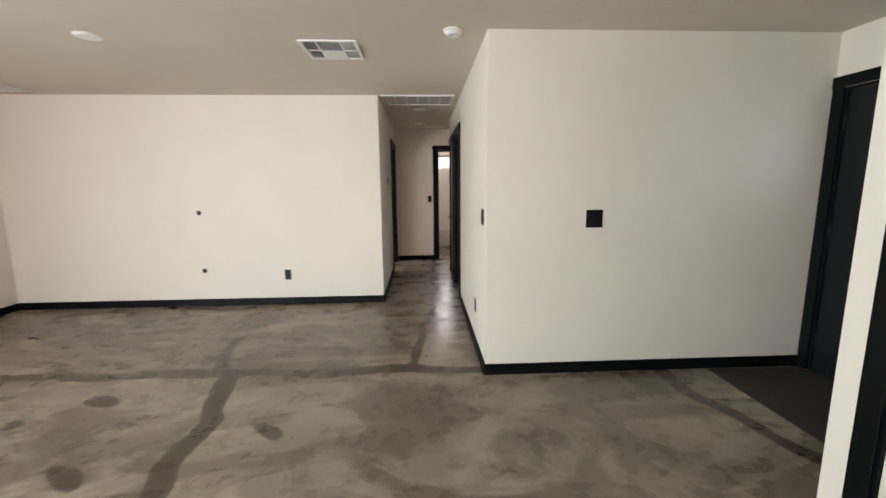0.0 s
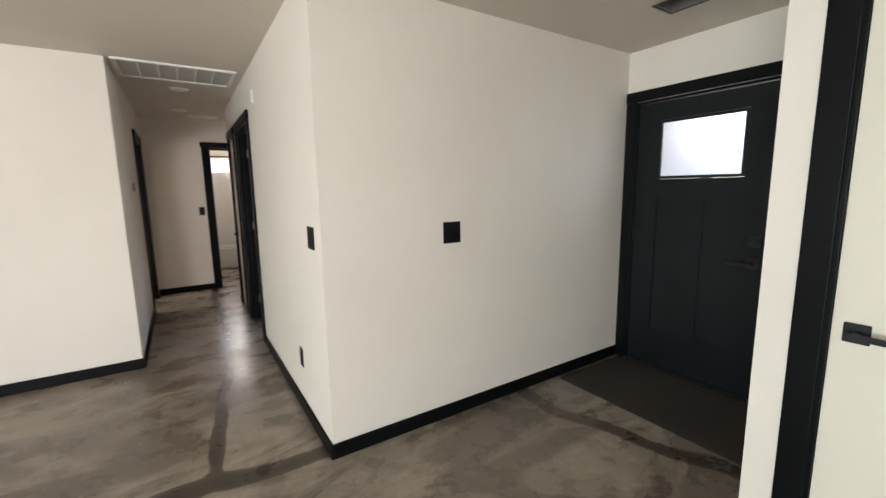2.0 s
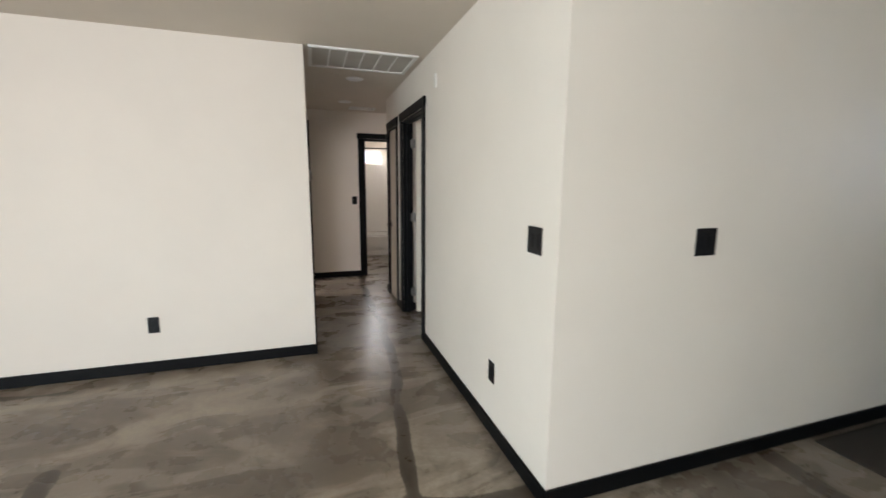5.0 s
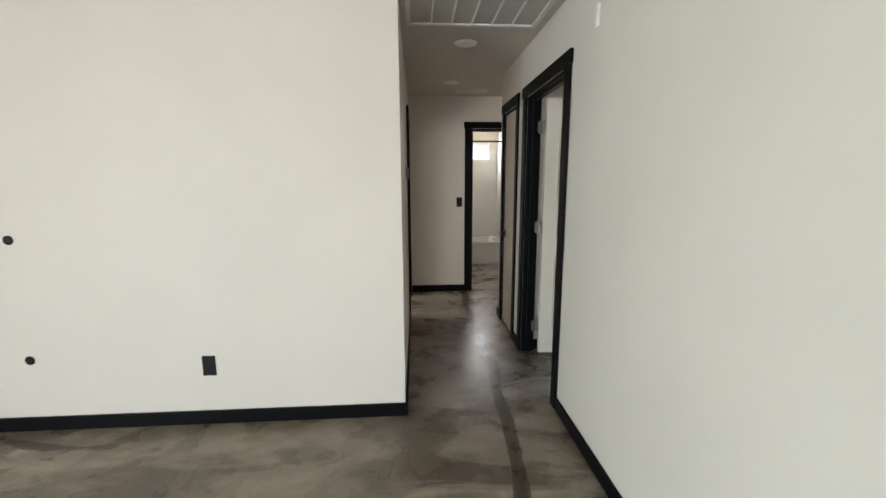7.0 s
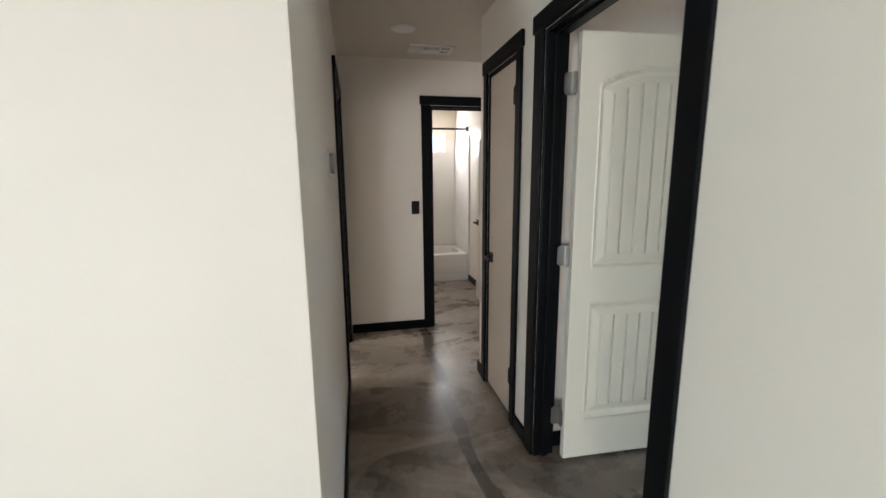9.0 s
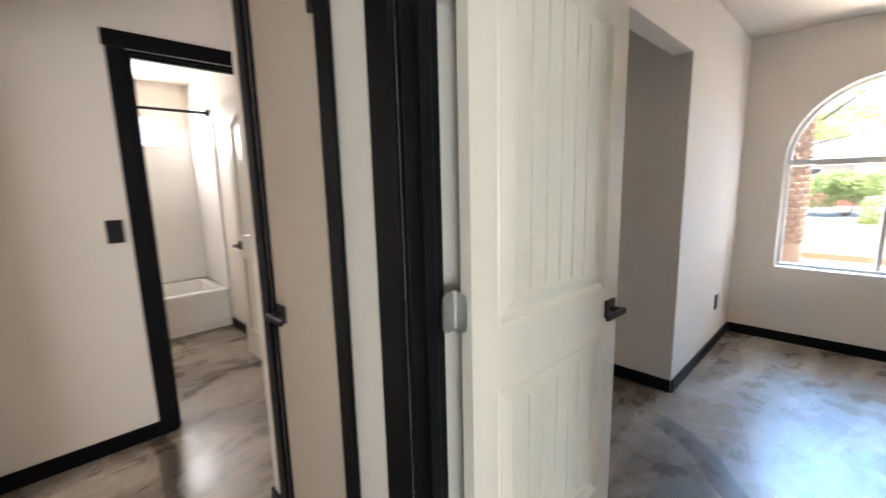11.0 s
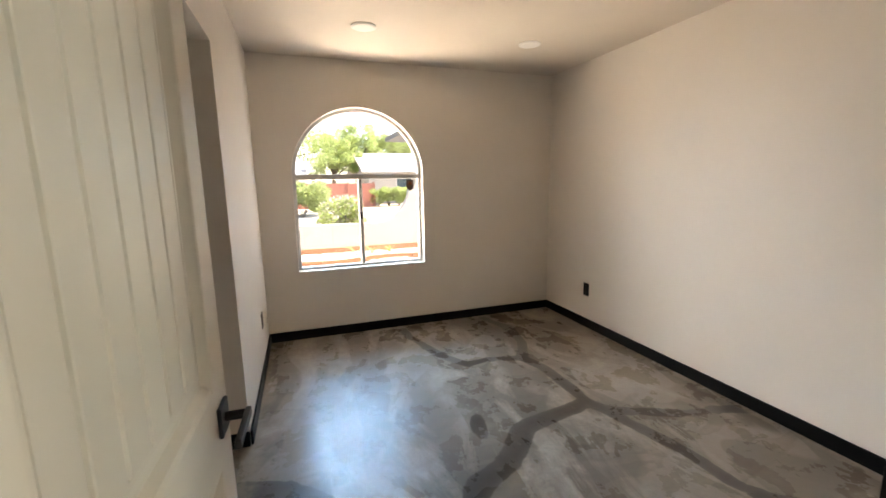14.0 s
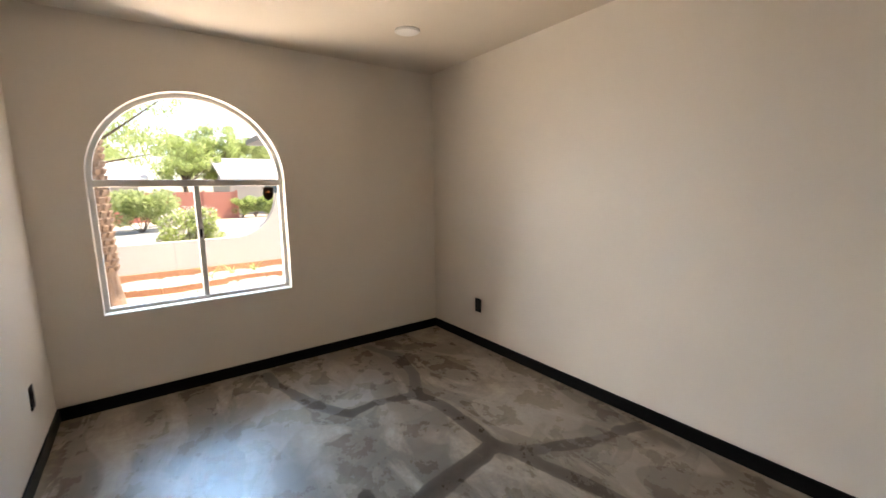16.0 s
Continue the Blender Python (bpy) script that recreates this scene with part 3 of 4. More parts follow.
part("window_frame", arch_ring(FX0, FX1, 0.028, 0.001, WSILL + 0.001), ALU, win)
part("meeting_rail", box(bmesh.new(), FX0 - 0.012, FX1, WY0 + 0.028, WY1 - 0.028, 1.432, 1.478, bevel=0.004), ALU, win)
part("bottom_rail", box(bmesh.new(), FX0 - 0.006, FX1, WY0 + 0.028, WY1 - 0.028, WSILL + 0.001, WSILL + 0.032, bevel=0.003), ALU, win)
mull = part("mullion", box(bmesh.new(), FX0 - 0.008, FX1 - 0.005, WC - 0.017, WC + 0.017, WSILL + 0.033, 1.431, bevel=0.004), ALU, win)
part("latch", box(bmesh.new(), FX0 - 0.022, FX0 - 0.0085, WC - 0.008, WC + 0.008, 1.07, 1.13, bevel=0.003), HARDWARE, mull)
part("window_sill", box(bmesh.new(), 4.197, FX0 - 0.007, WY0 + 0.002, WY1 - 0.002, WSILL + 0.0005, WSILL + 0.010, bevel=0.002), WHITE, win)
bm = bmesh.new()
ring = [(WC - (WR - 0.024), 1.455), (WC + (WR - 0.024), 1.455)] + \
       [(WC + (WR - 0.024) * math.cos(math.pi * k / 40), WSPRING + (WTOP - 0.024 - WSPRING) * math.sin(math.pi * k / 40)) for k in range(41)]
lo = [bm.verts.new((4.305, y, z)) for y, z in ring[:2] + ring[3:-1]]
hi = [bm.verts.new((4.309, y, z)) for y, z in ring[:2] + ring[3:-1]]
bm.faces.new(lo), bm.faces.new(hi[::-1])
for k in range(len(lo)):
    bm.faces.new((lo[k], hi[k], hi[(k + 1) % len(lo)], lo[(k + 1) % len(lo)]))
panes = [part("pane", bm, CLEAR, win)]
for a, b, x in ((WY0 + 0.026, WC - 0.015, 4.295), (WC + 0.015, WY1 - 0.026, 4.313)):
    panes.append(part("pane", boxes((x, x + 0.004, a, b, WSILL + 0.03, 1.435)), CLEAR, win))
for p in panes:
    p.visible_shadow = False
# shield-shaped alarm sticker inside the upper corner of the sliding pane
bm = bmesh.new()
shape = [(-0.036, 0.05), (0.036, 0.05), (0.038, -0.01), (0.028, -0.034), (0.0, -0.054), (-0.028, -0.034), (-0.038, -0.01)]
bm.faces.new([bm.verts.new((4.291, 4.545 + y, 1.37 + z)) for y, z in shape])
bmesh.ops.solidify(bm, geom=bm.faces[:], thickness=0.001)
st = part("sticker", bm, plain("grey_sticker", (0.42, 0.34, 0.27), 0.5), win, "grey shield-shaped sticker")
bm = bmesh.new()
bm.faces.new([bm.verts.new((4.2885, 4.545 + y, 1.385 + z)) for y, z in ((-0.016, -0.008), (0.016, -0.008), (0.0, 0.02))])
part("sticker_mark", bm, plain("orange_print", (0.5, 0.16, 0.05), 0.5), st)

# bathroom window, small and frosted
w2 = thing("window_2", "small high frosted bathroom window", "window", kind="structure")
part("window_frame", boxes((0.401, 1.019, 10.31, 10.35, 1.821, 1.845), (0.401, 1.019, 10.31, 10.35, 2.065, 2.089),
                           (0.401, 0.425, 10.31, 10.35, 1.845, 2.065), (0.995, 1.019, 10.31, 10.35, 1.845, 2.065)), WHITE, w2)
pane = part("pane", boxes((0.423, 0.997, 10.328, 10.334, 1.843, 2.067)), FROST, w2)
pane.visible_shadow = False


# ---- plates, lamps and vents ----
def wall_plate(name, label, category, at, width, height, kind_of):
    """A black cover plate facing -y at its own origin."""
    e = thing(name, label, category, at)
    part("cover_plate", box(bmesh.new(), -width / 2, width / 2, -0.006, -0.0005, -height / 2, height / 2, bevel=0.0025), PLASTIC, e)
    if kind_of == "switch":
        n = 2 if width > 0.1 else 1
        for k in range(n):
            cx = (k - (n - 1) / 2) * 0.046
            part("rocker", box(bmesh.new(), cx - 0.0165, cx + 0.0165, -0.010, -0.0062, -0.033, 0.033, bevel=0.002), PLASTIC, e)
    else:
        face = part("socket_face", box(bmesh.new(), -0.0165, 0.0165, -0.0085, -0.0062, -0.033, 0.033, bevel=0.0015), PLASTIC, e)
        for z in (-0.018, 0.018):
            bm = boxes((-0.0075, -0.0055, -0.0092, -0.0086, z - 0.004, z + 0.005), (0.0055, 0.0075, -0.0092, -0.0086, z - 0.004, z + 0.005))
            part("socket_slots", cyl(bm, (0, -0.0089, z - 0.009), 0.0022, 0.0006, "y", 10), DARKVOID, face)
    screws = cyl(bmesh.new(), (0, -0.0065, height / 2 - 0.012), 0.003, 0.001, "y", 10)
    part("screw", screws, HARDWARE, e)
    return e


wall_plate("light_switch", "black double rocker switch on a cream wall", "switch", pose(1.311, 2.94, 1.17), 0.122, 0.128, "switch")
wall_plate("light_switch", "black double rocker switch near a wall corner", "switch", pose(0.53, 3.12, 1.18, 0, 0, -90), 0.118, 0.122, "switch")
wall_plate("light_switch", "black single switch beside the bathroom door", "switch", pose(0.212, 7.786, 1.16), 0.072, 0.118, "switch")
for m in (pose(0.53, 3.526, 0.372, 0, 0, -90), pose(-1.56, 4.958, 0.366), pose(3.545, 3.038, 0.365, 0, 0, 180), pose(3.72, 5.894, 0.372)):
    wall_plate("wall_outlet", "black outlet cover above the baseboard", "outlet", m, 0.075, 0.122, "outlet")
for z in (1.12, 0.43):
    e = thing("cable_grommet", "small dark cable hole in a cream wall", "cable hole", pose(-2.535, 4.958, z))
    part("ring", cyl(cyl(bmesh.new(), (0, -0.0025, 0), 0.026, 0.004, "y", 24), (0, -0.005, 0), 0.022, 0.002, "y", 24), PLASTIC, e)
    part("plug", cyl(bmesh.new(), (0.002, -0.0075, 0.002), 0.014, 0.003, "y", 20), HARDWARE, e)

e = thing("thermostat", "white rounded thermostat on the hallway wall", "thermostat", pose(-0.42, 5.87, 1.49, 0, 0, 90))
part("back_plate", cyl(bmesh.new(), (0, -0.004, 0), 0.058, 0.007, "y", 40), WHITE, e)
part("dial", cyl(bmesh.new(), (0, -0.018, 0), 0.043, 0.02, "y", 40, bevel=0.004), plain("thermostat_grey", (0.30, 0.28, 0.26), 0.3), e)
# white door chime, simplified to a plain housing
e = thing("door_chime", "small white door chime high on a cream wall", "sensor", pose(0.53, 4.64, 2.19, 0, 0, -90))
part("housing", box(bmesh.new(), -0.014, 0.014, -0.016, -0.0005, -0.05, 0.05, bevel=0.004), WHITE, e)


def disc_lamp(x, y, r=0.085, label="unlit white flush disc lamp in the ceiling"):
    e = thing("ceiling_lamp", label, "ceiling lamp", pose(x, y, H), group="disc lamps")
    part("trim_ring", cyl(bmesh.new(), (0, 0, -0.004), r, 0.007, "z", 48, bevel=0.002), WHITE, e)
    part("diffuser", cyl(bmesh.new(), (0, 0, -0.009), r * 0.82, 0.005, "z", 48, bevel=0.0015), BULBGLASS, e)


for x, y in ((3.40, 5.07), (3.40, 3.79), (-2.17, 3.13), (0.05, 5.86), (0.05, 7.07)):
    disc_lamp(x, y)

e = thing("smoke_detector", "round white smoke detector on the ceiling", "smoke detector", pose(0.30, 2.97, H))
part("base", cyl(bmesh.new(), (0, 0, -0.006), 0.068, 0.011, "z", 40), WHITE, e)
part("cover", cyl(bmesh.new(), (0, 0, -0.024), 0.046, 0.024, "z", 40, r2=0.062, bevel=0.004), WHITE, e)
part("vent_band", cyl(bmesh.new(), (0, 0, -0.0135), 0.058, 0.003, "z", 40), GREYMETAL, e)
part("test_button", cyl(bmesh.new(), (0.012, 0.01, -0.037), 0.009, 0.003, "z", 20), WHITE, e)


def ceiling_vent(x0, x1, y0, y1, label):
    """A four-way diffuser: frame, cross bars, blank middle and slats in each bay."""
    e = thing("ceiling_vent", label, "air vent")
    b, z0, z1 = 0.022, H - 0.012, H - 0.001
    part("frame", boxes((x0, x1, y0, y0 + b, z0, z1), (x0, x1, y1 - b, y1, z0, z1), (x0, x0 + b, y0 + b, y1 - b, z0, z1), (x1 - b, x1, y0 + b, y1 - b, z0, z1)), WHITE, e)
    part("backing", boxes((x0 + b, x1 - b, y0 + b, y1 - b, H - 0.003, H - 0.001)), DARKVOID, e)
    w, h = x1 - x0 - 2 * b, y1 - y0 - 2 * b
    xa, xb, ym = x0 + b + w * 0.27, x0 + b + w * 0.73, y0 + b + h * 0.5
    for c in (xa, xb):
        part("cross_bar", boxes((c - 0.006, c + 0.006, y0 + b, y1 - b, z0, z1 - 0.003)), WHITE, e)
    for a, c in ((x0 + b, xa - 0.006), (xb + 0.006, x1 - b)):
        part("cross_bar", boxes((a, c, ym - 0.006, ym + 0.006, z0, z1 - 0.003)), WHITE, e)
    part("blank_plate", boxes((xa + 0.006, xb - 0.006, ym, y1 - b, z0, z0 + 0.004)), WHITE, e)
    for lo, hi, way in ((x0 + b, xa - 0.006, 1), (xb + 0.006, x1 - b, -1)):
        for k in range(9):
            c = lo + (k + 0.5) * (hi - lo) / 9
            bm = boxes((-0.004, 0.004, y0 + b, y1 - b, -0.0005, 0.0005))
            part("slat", bm, WHITE, e, at=pose(c, 0, H - 0.0065, 0, way * 35, 0))
    for k in range(8):
        c = y0 + b + (k + 0.5) * (ym - y0 - b) / 8
        part("slat", boxes((xa + 0.006, xb - 0.006, -0.005, 0.005, -0.0005, 0.0005)), WHITE, e, at=pose(0, c, H - 0.0065, 35, 0, 0))


ceiling_vent(-0.79, -0.375, 3.165, 3.59, "white metal ceiling air vent with slats")
ceiling_vent(0.14, 0.49, 7.38, 7.58, "white metal ceiling vent at the hallway's end")
ceiling_vent(-4.45, -4.05, 4.45, 4.80, "white metal ceiling air vent in a living room corner")

# return air grille with its filter showing between the bars
e = thing("return_grille", "white return air grille with a grey filter", "air grille")
GX0, GX1, GY0, GY1 = -0.385, 0.465, 4.93, 5.49
part("frame", boxes((GX0, GX1, GY0, GY0 + 0.03, H - 0.016, H - 0.001), (GX0, GX1, GY1 - 0.03, GY1, H - 0.016, H - 0.001),
                    (GX0, GX0 + 0.03, GY0 + 0.03, GY1 - 0.03, H - 0.016, H - 0.001), (GX1 - 0.03, GX1, GY0 + 0.03, GY1 - 0.03, H - 0.016, H - 0.001)), WHITE, e)
part("filter", boxes((GX0 + 0.03, GX1 - 0.03, GY0 + 0.03, GY1 - 0.03, H - 0.006, H - 0.001)), FILTER, e, "grey pleated filter")
for k in range(1, 6):
    c = GX0 + 0.03 + k * (GX1 - GX0 - 0.06) / 6
    part("bar", boxes((c - 0.006, c + 0.006, GY0 + 0.03, GY1 - 0.03, H - 0.014, H - 0.007)), WHITE, e)

# open lamp housing left in the entry's ceiling
e = thing("lamp_housing", "open metal lamp box in the entry's ceiling", "lamp housing")
part("shell", boxes((HX0 + 0.001, HX0 + 0.006, HY0 + 0.001, HY1 - 0.001, H + 0.001, H + 0.13), (HX1 - 0.006, HX1 - 0.001, HY0 + 0.001, HY1 - 0.001, H + 0.001, H + 0.13),
                    (HX0 + 0.006, HX1 - 0.006, HY0 + 0.001, HY0 + 0.006, H + 0.001, H + 0.13), (HX0 + 0.006, HX1 - 0.006, HY1 - 0.006, HY1 - 0.001, H + 0.001, H + 0.13),
                    (HX0 + 0.001, HX1 - 0.001, HY0 + 0.001, HY1 - 0.001, H + 0.13, H + 0.135)), GREYMETAL, e)
part("flange", boxes((HX0 - 0.012, HX0 + 0.004, HY0 - 0.012, HY1 + 0.012, H - 0.003, H - 0.0005), (HX1 - 0.004, HX1 + 0.012, HY0 - 0.012, HY1 + 0.012, H - 0.003, H - 0.0005),
                     (HX0 + 0.004, HX1 - 0.004, HY0 - 0.012, HY0 + 0.004, H - 0.003, H - 0.0005), (HX0 + 0.004, HX1 - 0.004, HY1 - 0.004, HY1 + 0.012, H - 0.003, H - 0.0005)), HARDWARE, e)
part("wire_box", box(bmesh.new(), HX0 + 0.02, HX0 + 0.09, HY0 + 0.03, HY0 + 0.12, H + 0.05, H + 0.129, bevel=0.004), GREYMETAL, e)

# ---- entry mat ----
bm = bmesh.new()
MX0, MX1, MY0, MY1 = 2.245, 2.97, 1.675, 2.895
box(bm, MX0, MX1, MY0, MY1, 0.002, 0.007, bevel=0.002)
MAT = paint("brown_grey_rubber_mat", (0.033, 0.027, 0.022), 0.85, 0.25, 0.6, 260)
mat_thing = thing("door_mat", "dark grey-brown ribbed mat before the front door", "door mat")
part("backing", bm, MAT, mat_thing)
ribs = bmesh.new()
for k in range(58):
    x = MX0 + 0.022 + k * (MX1 - MX0 - 0.044) / 57
    box(ribs, x - 0.0035, x + 0.0035, MY0 + 0.02, MY1 - 0.02, 0.0068, 0.0095)
tagged(part("ribs", ribs, MAT, mat_thing), kind="stuff")
part("border", boxes((MX0 + 0.002, MX0 + 0.014, MY0 + 0.002, MY1 - 0.002, 0.0068, 0.0092), (MX1 - 0.014, MX1 - 0.002, MY0 + 0.002, MY1 - 0.002, 0.0068, 0.0092),
                     (MX0 + 0.014, MX1 - 0.014, MY0 + 0.002, MY0 + 0.014, 0.0068, 0.0092), (MX0 + 0.014, MX1 - 0.014, MY1 - 0.014, MY1 - 0.002, 0.0068, 0.0092)), MAT, mat_thing)

# ---- bathroom ----
TX0, TX1, TY0, TY1, TZ = -0.345, 1.185, 9.49, 10.245, 0.385
tub = thing("bathtub", "white alcove bathtub with a smooth apron", "bathtub")
bm = bmesh.new()
outer = [(TX0, TY0), (TX1, TY0), (TX1, TY1), (TX0, TY1)]


def rounded(x0, x1, y0, y1, r, n=8):
    pts = []
    for cx, cy, a0 in ((x1 - r, y0 + r, -90), (x1 - r, y1 - r, 0), (x0 + r, y1 - r, 90), (x0 + r, y0 + r, 180)):
        pts += [(cx + r * math.cos(radians(a0 + 90 * k / n)), cy + r * math.sin(radians(a0 + 90 * k / n))) for k in range(n + 1)]
    return pts


rings = []
for inset, r, z in ((0.002, 0.02, 0.001), (0.002, 0.02, TZ - 0.03), (0.0, 0.03, TZ - 0.012), (0.01, 0.03, TZ), (0.07, 0.10, TZ + 0.001), (0.085, 0.11, TZ - 0.015),
                    (0.12, 0.13, 0.14), (0.18, 0.15, 0.075)):
    rings.append([bm.verts.new((x, y, z)) for x, y in rounded(TX0 + inset, TX1 - inset, TY0 + inset, TY1 - inset, r)])
for a, b in zip(rings, rings[1:]):
    for k in range(len(a)):
        bm.faces.new((a[k], a[(k + 1) % len(a)], b[(k + 1) % len(a)], b[k]))
bm.faces.new(rings[-1])
part("basin", bm, TUB, tub, smooth=True)
part("apron_step", box(bmesh.new(), TX0 + 0.02, TX1 - 0.02, TY0 - 0.012, TY0 + 0.001, 0.002, 0.085, bevel=0.005), TUB, tub)
sur = thing("tub_surround", "white moulded tub surround panels on the walls", "tub surround")
part("back_panel", boxes((TX0, 0.401, TY1 - 0.006, 10.249, TZ + 0.005, 1.98), (0.401, 1.019, TY1 - 0.006, 10.249, TZ + 0.005, 1.80),
                         (1.019, TX1, TY1 - 0.006, 10.249, TZ + 0.005, 1.98)), TUB, sur)
part("side_panel", box(bmesh.new(), 1.176, 1.189, TY0 - 0.03, TY1 - 0.008, TZ + 0.005, 1.98, bevel=0.004), TUB, sur)
part("edge_strip", box(bmesh.new(), 1.170, 1.189, TY0 - 0.055, TY0 - 0.031, 0.10, 1.98, bevel=0.004), TUB, sur)
part("side_panel", box(bmesh.new(), -0.349, -0.336, TY0 - 0.03, TY1 - 0.008, TZ + 0.005, 1.98, bevel=0.004), TUB, sur)
rod = thing("shower_rod", "black shower curtain rod above the tub", "shower rod")
part("rod", cyl(bmesh.new(), (0.42, 9.56, 2.07), 0.0125, 1.50, "x", 20), HARDWARE, rod)
part("flange", box(bmesh.new(), 1.165, 1.1885, 9.53, 9.59, 2.04, 2.10, bevel=0.004), HARDWARE, rod)
part("flange", box(bmesh.new(), -0.3485, -0.325, 9.53, 9.59, 2.04, 2.10, bevel=0.004), HARDWARE, rod)


# ---- outside the bedroom window ----
GROUND = -0.15


def ground_material(name, a, b, scale, relief):
    m, t, p = material(name)
    c = ramp(t, noise_tex(t, scale, 7, 0.7), [(0.3, a), (0.7, b)])
    c = mix(t, ramp(t, noise_tex(t, 0.5, 4), [(0.4, (0.3,) * 3), (0.65, (0,) * 3)]), c, a)
    t.links.new(c, p.inputs["Base Color"])
    p.inputs["Roughness"].default_value = 0.95
    bump(t, p, noise_tex(t, scale * 2, 5, 0.7), relief, 0.02)
    return m


SAND = ground_material("desert_gravel", (0.34, 0.27, 0.20), (0.52, 0.44, 0.35), 22, 0.8)
ASPHALT = ground_material("sunbleached_asphalt", (0.26, 0.25, 0.24), (0.33, 0.32, 0.31), 40, 0.4)
CONC_OUT = ground_material("pale_pavement", (0.40, 0.38, 0.35), (0.52, 0.50, 0.46), 15, 0.3)
STUCCO = ground_material("pale_stucco", (0.46, 0.42, 0.38), (0.55, 0.51, 0.46), 30, 0.6)
TERRA = ground_material("terracotta", (0.36, 0.17, 0.09), (0.48, 0.25, 0.14), 25, 0.4)
REDWALL = ground_material("red_block_wall", (0.36, 0.14, 0.10), (0.46, 0.20, 0.15), 12, 0.4)
ROOF = ground_material("grey_shingles", (0.16, 0.15, 0.15), (0.25, 0.24, 0.23), 9, 0.6)
PALEROOF = ground_material("pale_roofing", (0.40, 0.38, 0.36), (0.50, 0.48, 0.46), 9, 0.6)
PEBBLE = ground_material("white_pebbles", (0.50, 0.47, 0.43), (0.68, 0.65, 0.60), 50, 0.8)


def leaf_material(name, a, b):
    m, t, p = material(name)
    g = t.nodes.new("ShaderNodeNewGeometry")
    t.links.new(ramp(t, g.outputs["Random Per Island"], [(0.0, a), (1.0, b)]), p.inputs["Base Color"])
    p.inputs["Roughness"].default_value = 0.6
    tr = t.nodes.new("ShaderNodeBsdfTranslucent")
    t.links.new(p.inputs["Base Color"].links[0].from_socket, tr.inputs["Color"])
    both = t.nodes.new("ShaderNodeMixShader")
    both.inputs["Fac"].default_value = 0.6
    t.links.new(p.outputs["BSDF"], both.inputs[1])
    t.links.new(tr.outputs["BSDF"], both.inputs[2])
    t.links.new(both.outputs["Shader"], t.nodes["Material Output"].inputs["Surface"])
    return m


LEAF = leaf_material("fresh_leaves", (0.33, 0.41, 0.13), (0.48, 0.56, 0.25))
LEAF2 = leaf_material("olive_leaves", (0.30, 0.36, 0.14), (0.42, 0.48, 0.22))
BLOSSOM = leaf_material("white_flowers", (0.45, 0.42, 0.36), (0.7, 0.66, 0.6))
BARK = ground_material("tree_bark", (0.09, 0.065, 0.045), (0.17, 0.13, 0.09), 30, 0.9)
PALM = ground_material("palm_trunk_bark", (0.19, 0.125, 0.085), (0.34, 0.235, 0.165), 20, 0.9)

structure("ground", boxes((-300, 600, -400, 400, GROUND - 0.3, GROUND)), SAND, "pale desert gravel ground", "ground")
structure("pavement", boxes((12.2, 13.6, -80, 80, GROUND - 0.1, GROUND + 0.03)), CONC_OUT, "pale concrete pavement along the street", "pavement")
structure("road", boxes((13.6, 21.5, -80, 80, GROUND - 0.1, GROUND + 0.012)), ASPHALT, "sunlit grey asphalt street", "road")
structure("pavement_far", boxes((21.5, 23.0, -80, 80, GROUND - 0.1, GROUND + 0.06)), CONC_OUT, "pale concrete pavement across the street", "pavement")

# garden wall with a top that sweeps up at one end
bm = bmesh.new()
prof = [(12.0, 0.49)] + [(4.1 - 0.1 * k, 0.49) for k in range(2)]
prof += [(4.0 - 0.85 * math.sin(a), 0.49 + 0.85 * (1 - math.cos(a))) for a in [math.pi / 2 * k / 14 for k in range(1, 15)]]
prof += [(2.2, 1.34)]
for (ya, za), (yb, zb) in zip(prof, prof[1:]):
    v = [[bm.verts.new((x, y, z)) for y, z in ((ya, GROUND - 0.05), (yb, GROUND - 0.05), (yb, zb), (ya, za))] for x in (9.7, 9.9)]
    bm.faces.new(v[0]), bm.faces.new(v[1][::-1])
    bm.faces.new((v[0][3], v[0][2], v[1][2], v[1][3]))
gw = thing("garden_wall", "pale stucco garden wall with a swept-up end", "garden wall")
part("wall_body", bm, STUCCO, gw)
part("footing", boxes((9.66, 9.70, 2.2, 12.0, GROUND - 0.05, GROUND + 0.13)), TERRA, gw, "bare brown footing")

# scalloped terracotta edging, one curved piece after another
bm = bmesh.new()
for k in range(5):
    c, r = -0.12 + k * 0.06, 0.034
    pts = [(c - 0.03, 0.0), (c + 0.03, 0.0)] + [(c + 0.03 * math.cos(math.pi * q / 6), 0.085 + 0.028 * math.sin(math.pi * q / 6)) for q in range(7)]
    f0 = [bm.verts.new((0, y, z)) for y, z in pts]
    f1 = [bm.verts.new((0.035, y, z)) for y, z in pts]
    bm.faces.new(f0), bm.faces.new(f1[::-1])
    for q in range(len(pts)):
        bm.faces.new((f0[q], f0[(q + 1) % len(pts)], f1[(q + 1) % len(pts)], f1[q]))
em = mesh_of("garden_edging", bm, TERRA)
for k in range(14):
    y = 6.6 - k * 0.302
    x = 8.30 + 0.10 * math.sin(k * 0.9) + 0.02 * k
    ob = tagged(new("garden_edging", em), "scalloped terracotta edging brick in gravel", "edging", "garden edging")
    ob.matrix_basis = pose(x, y, GROUND - 0.012, 0, 0, 6 * math.cos(k * 0.9))

rng = random.Random(4)


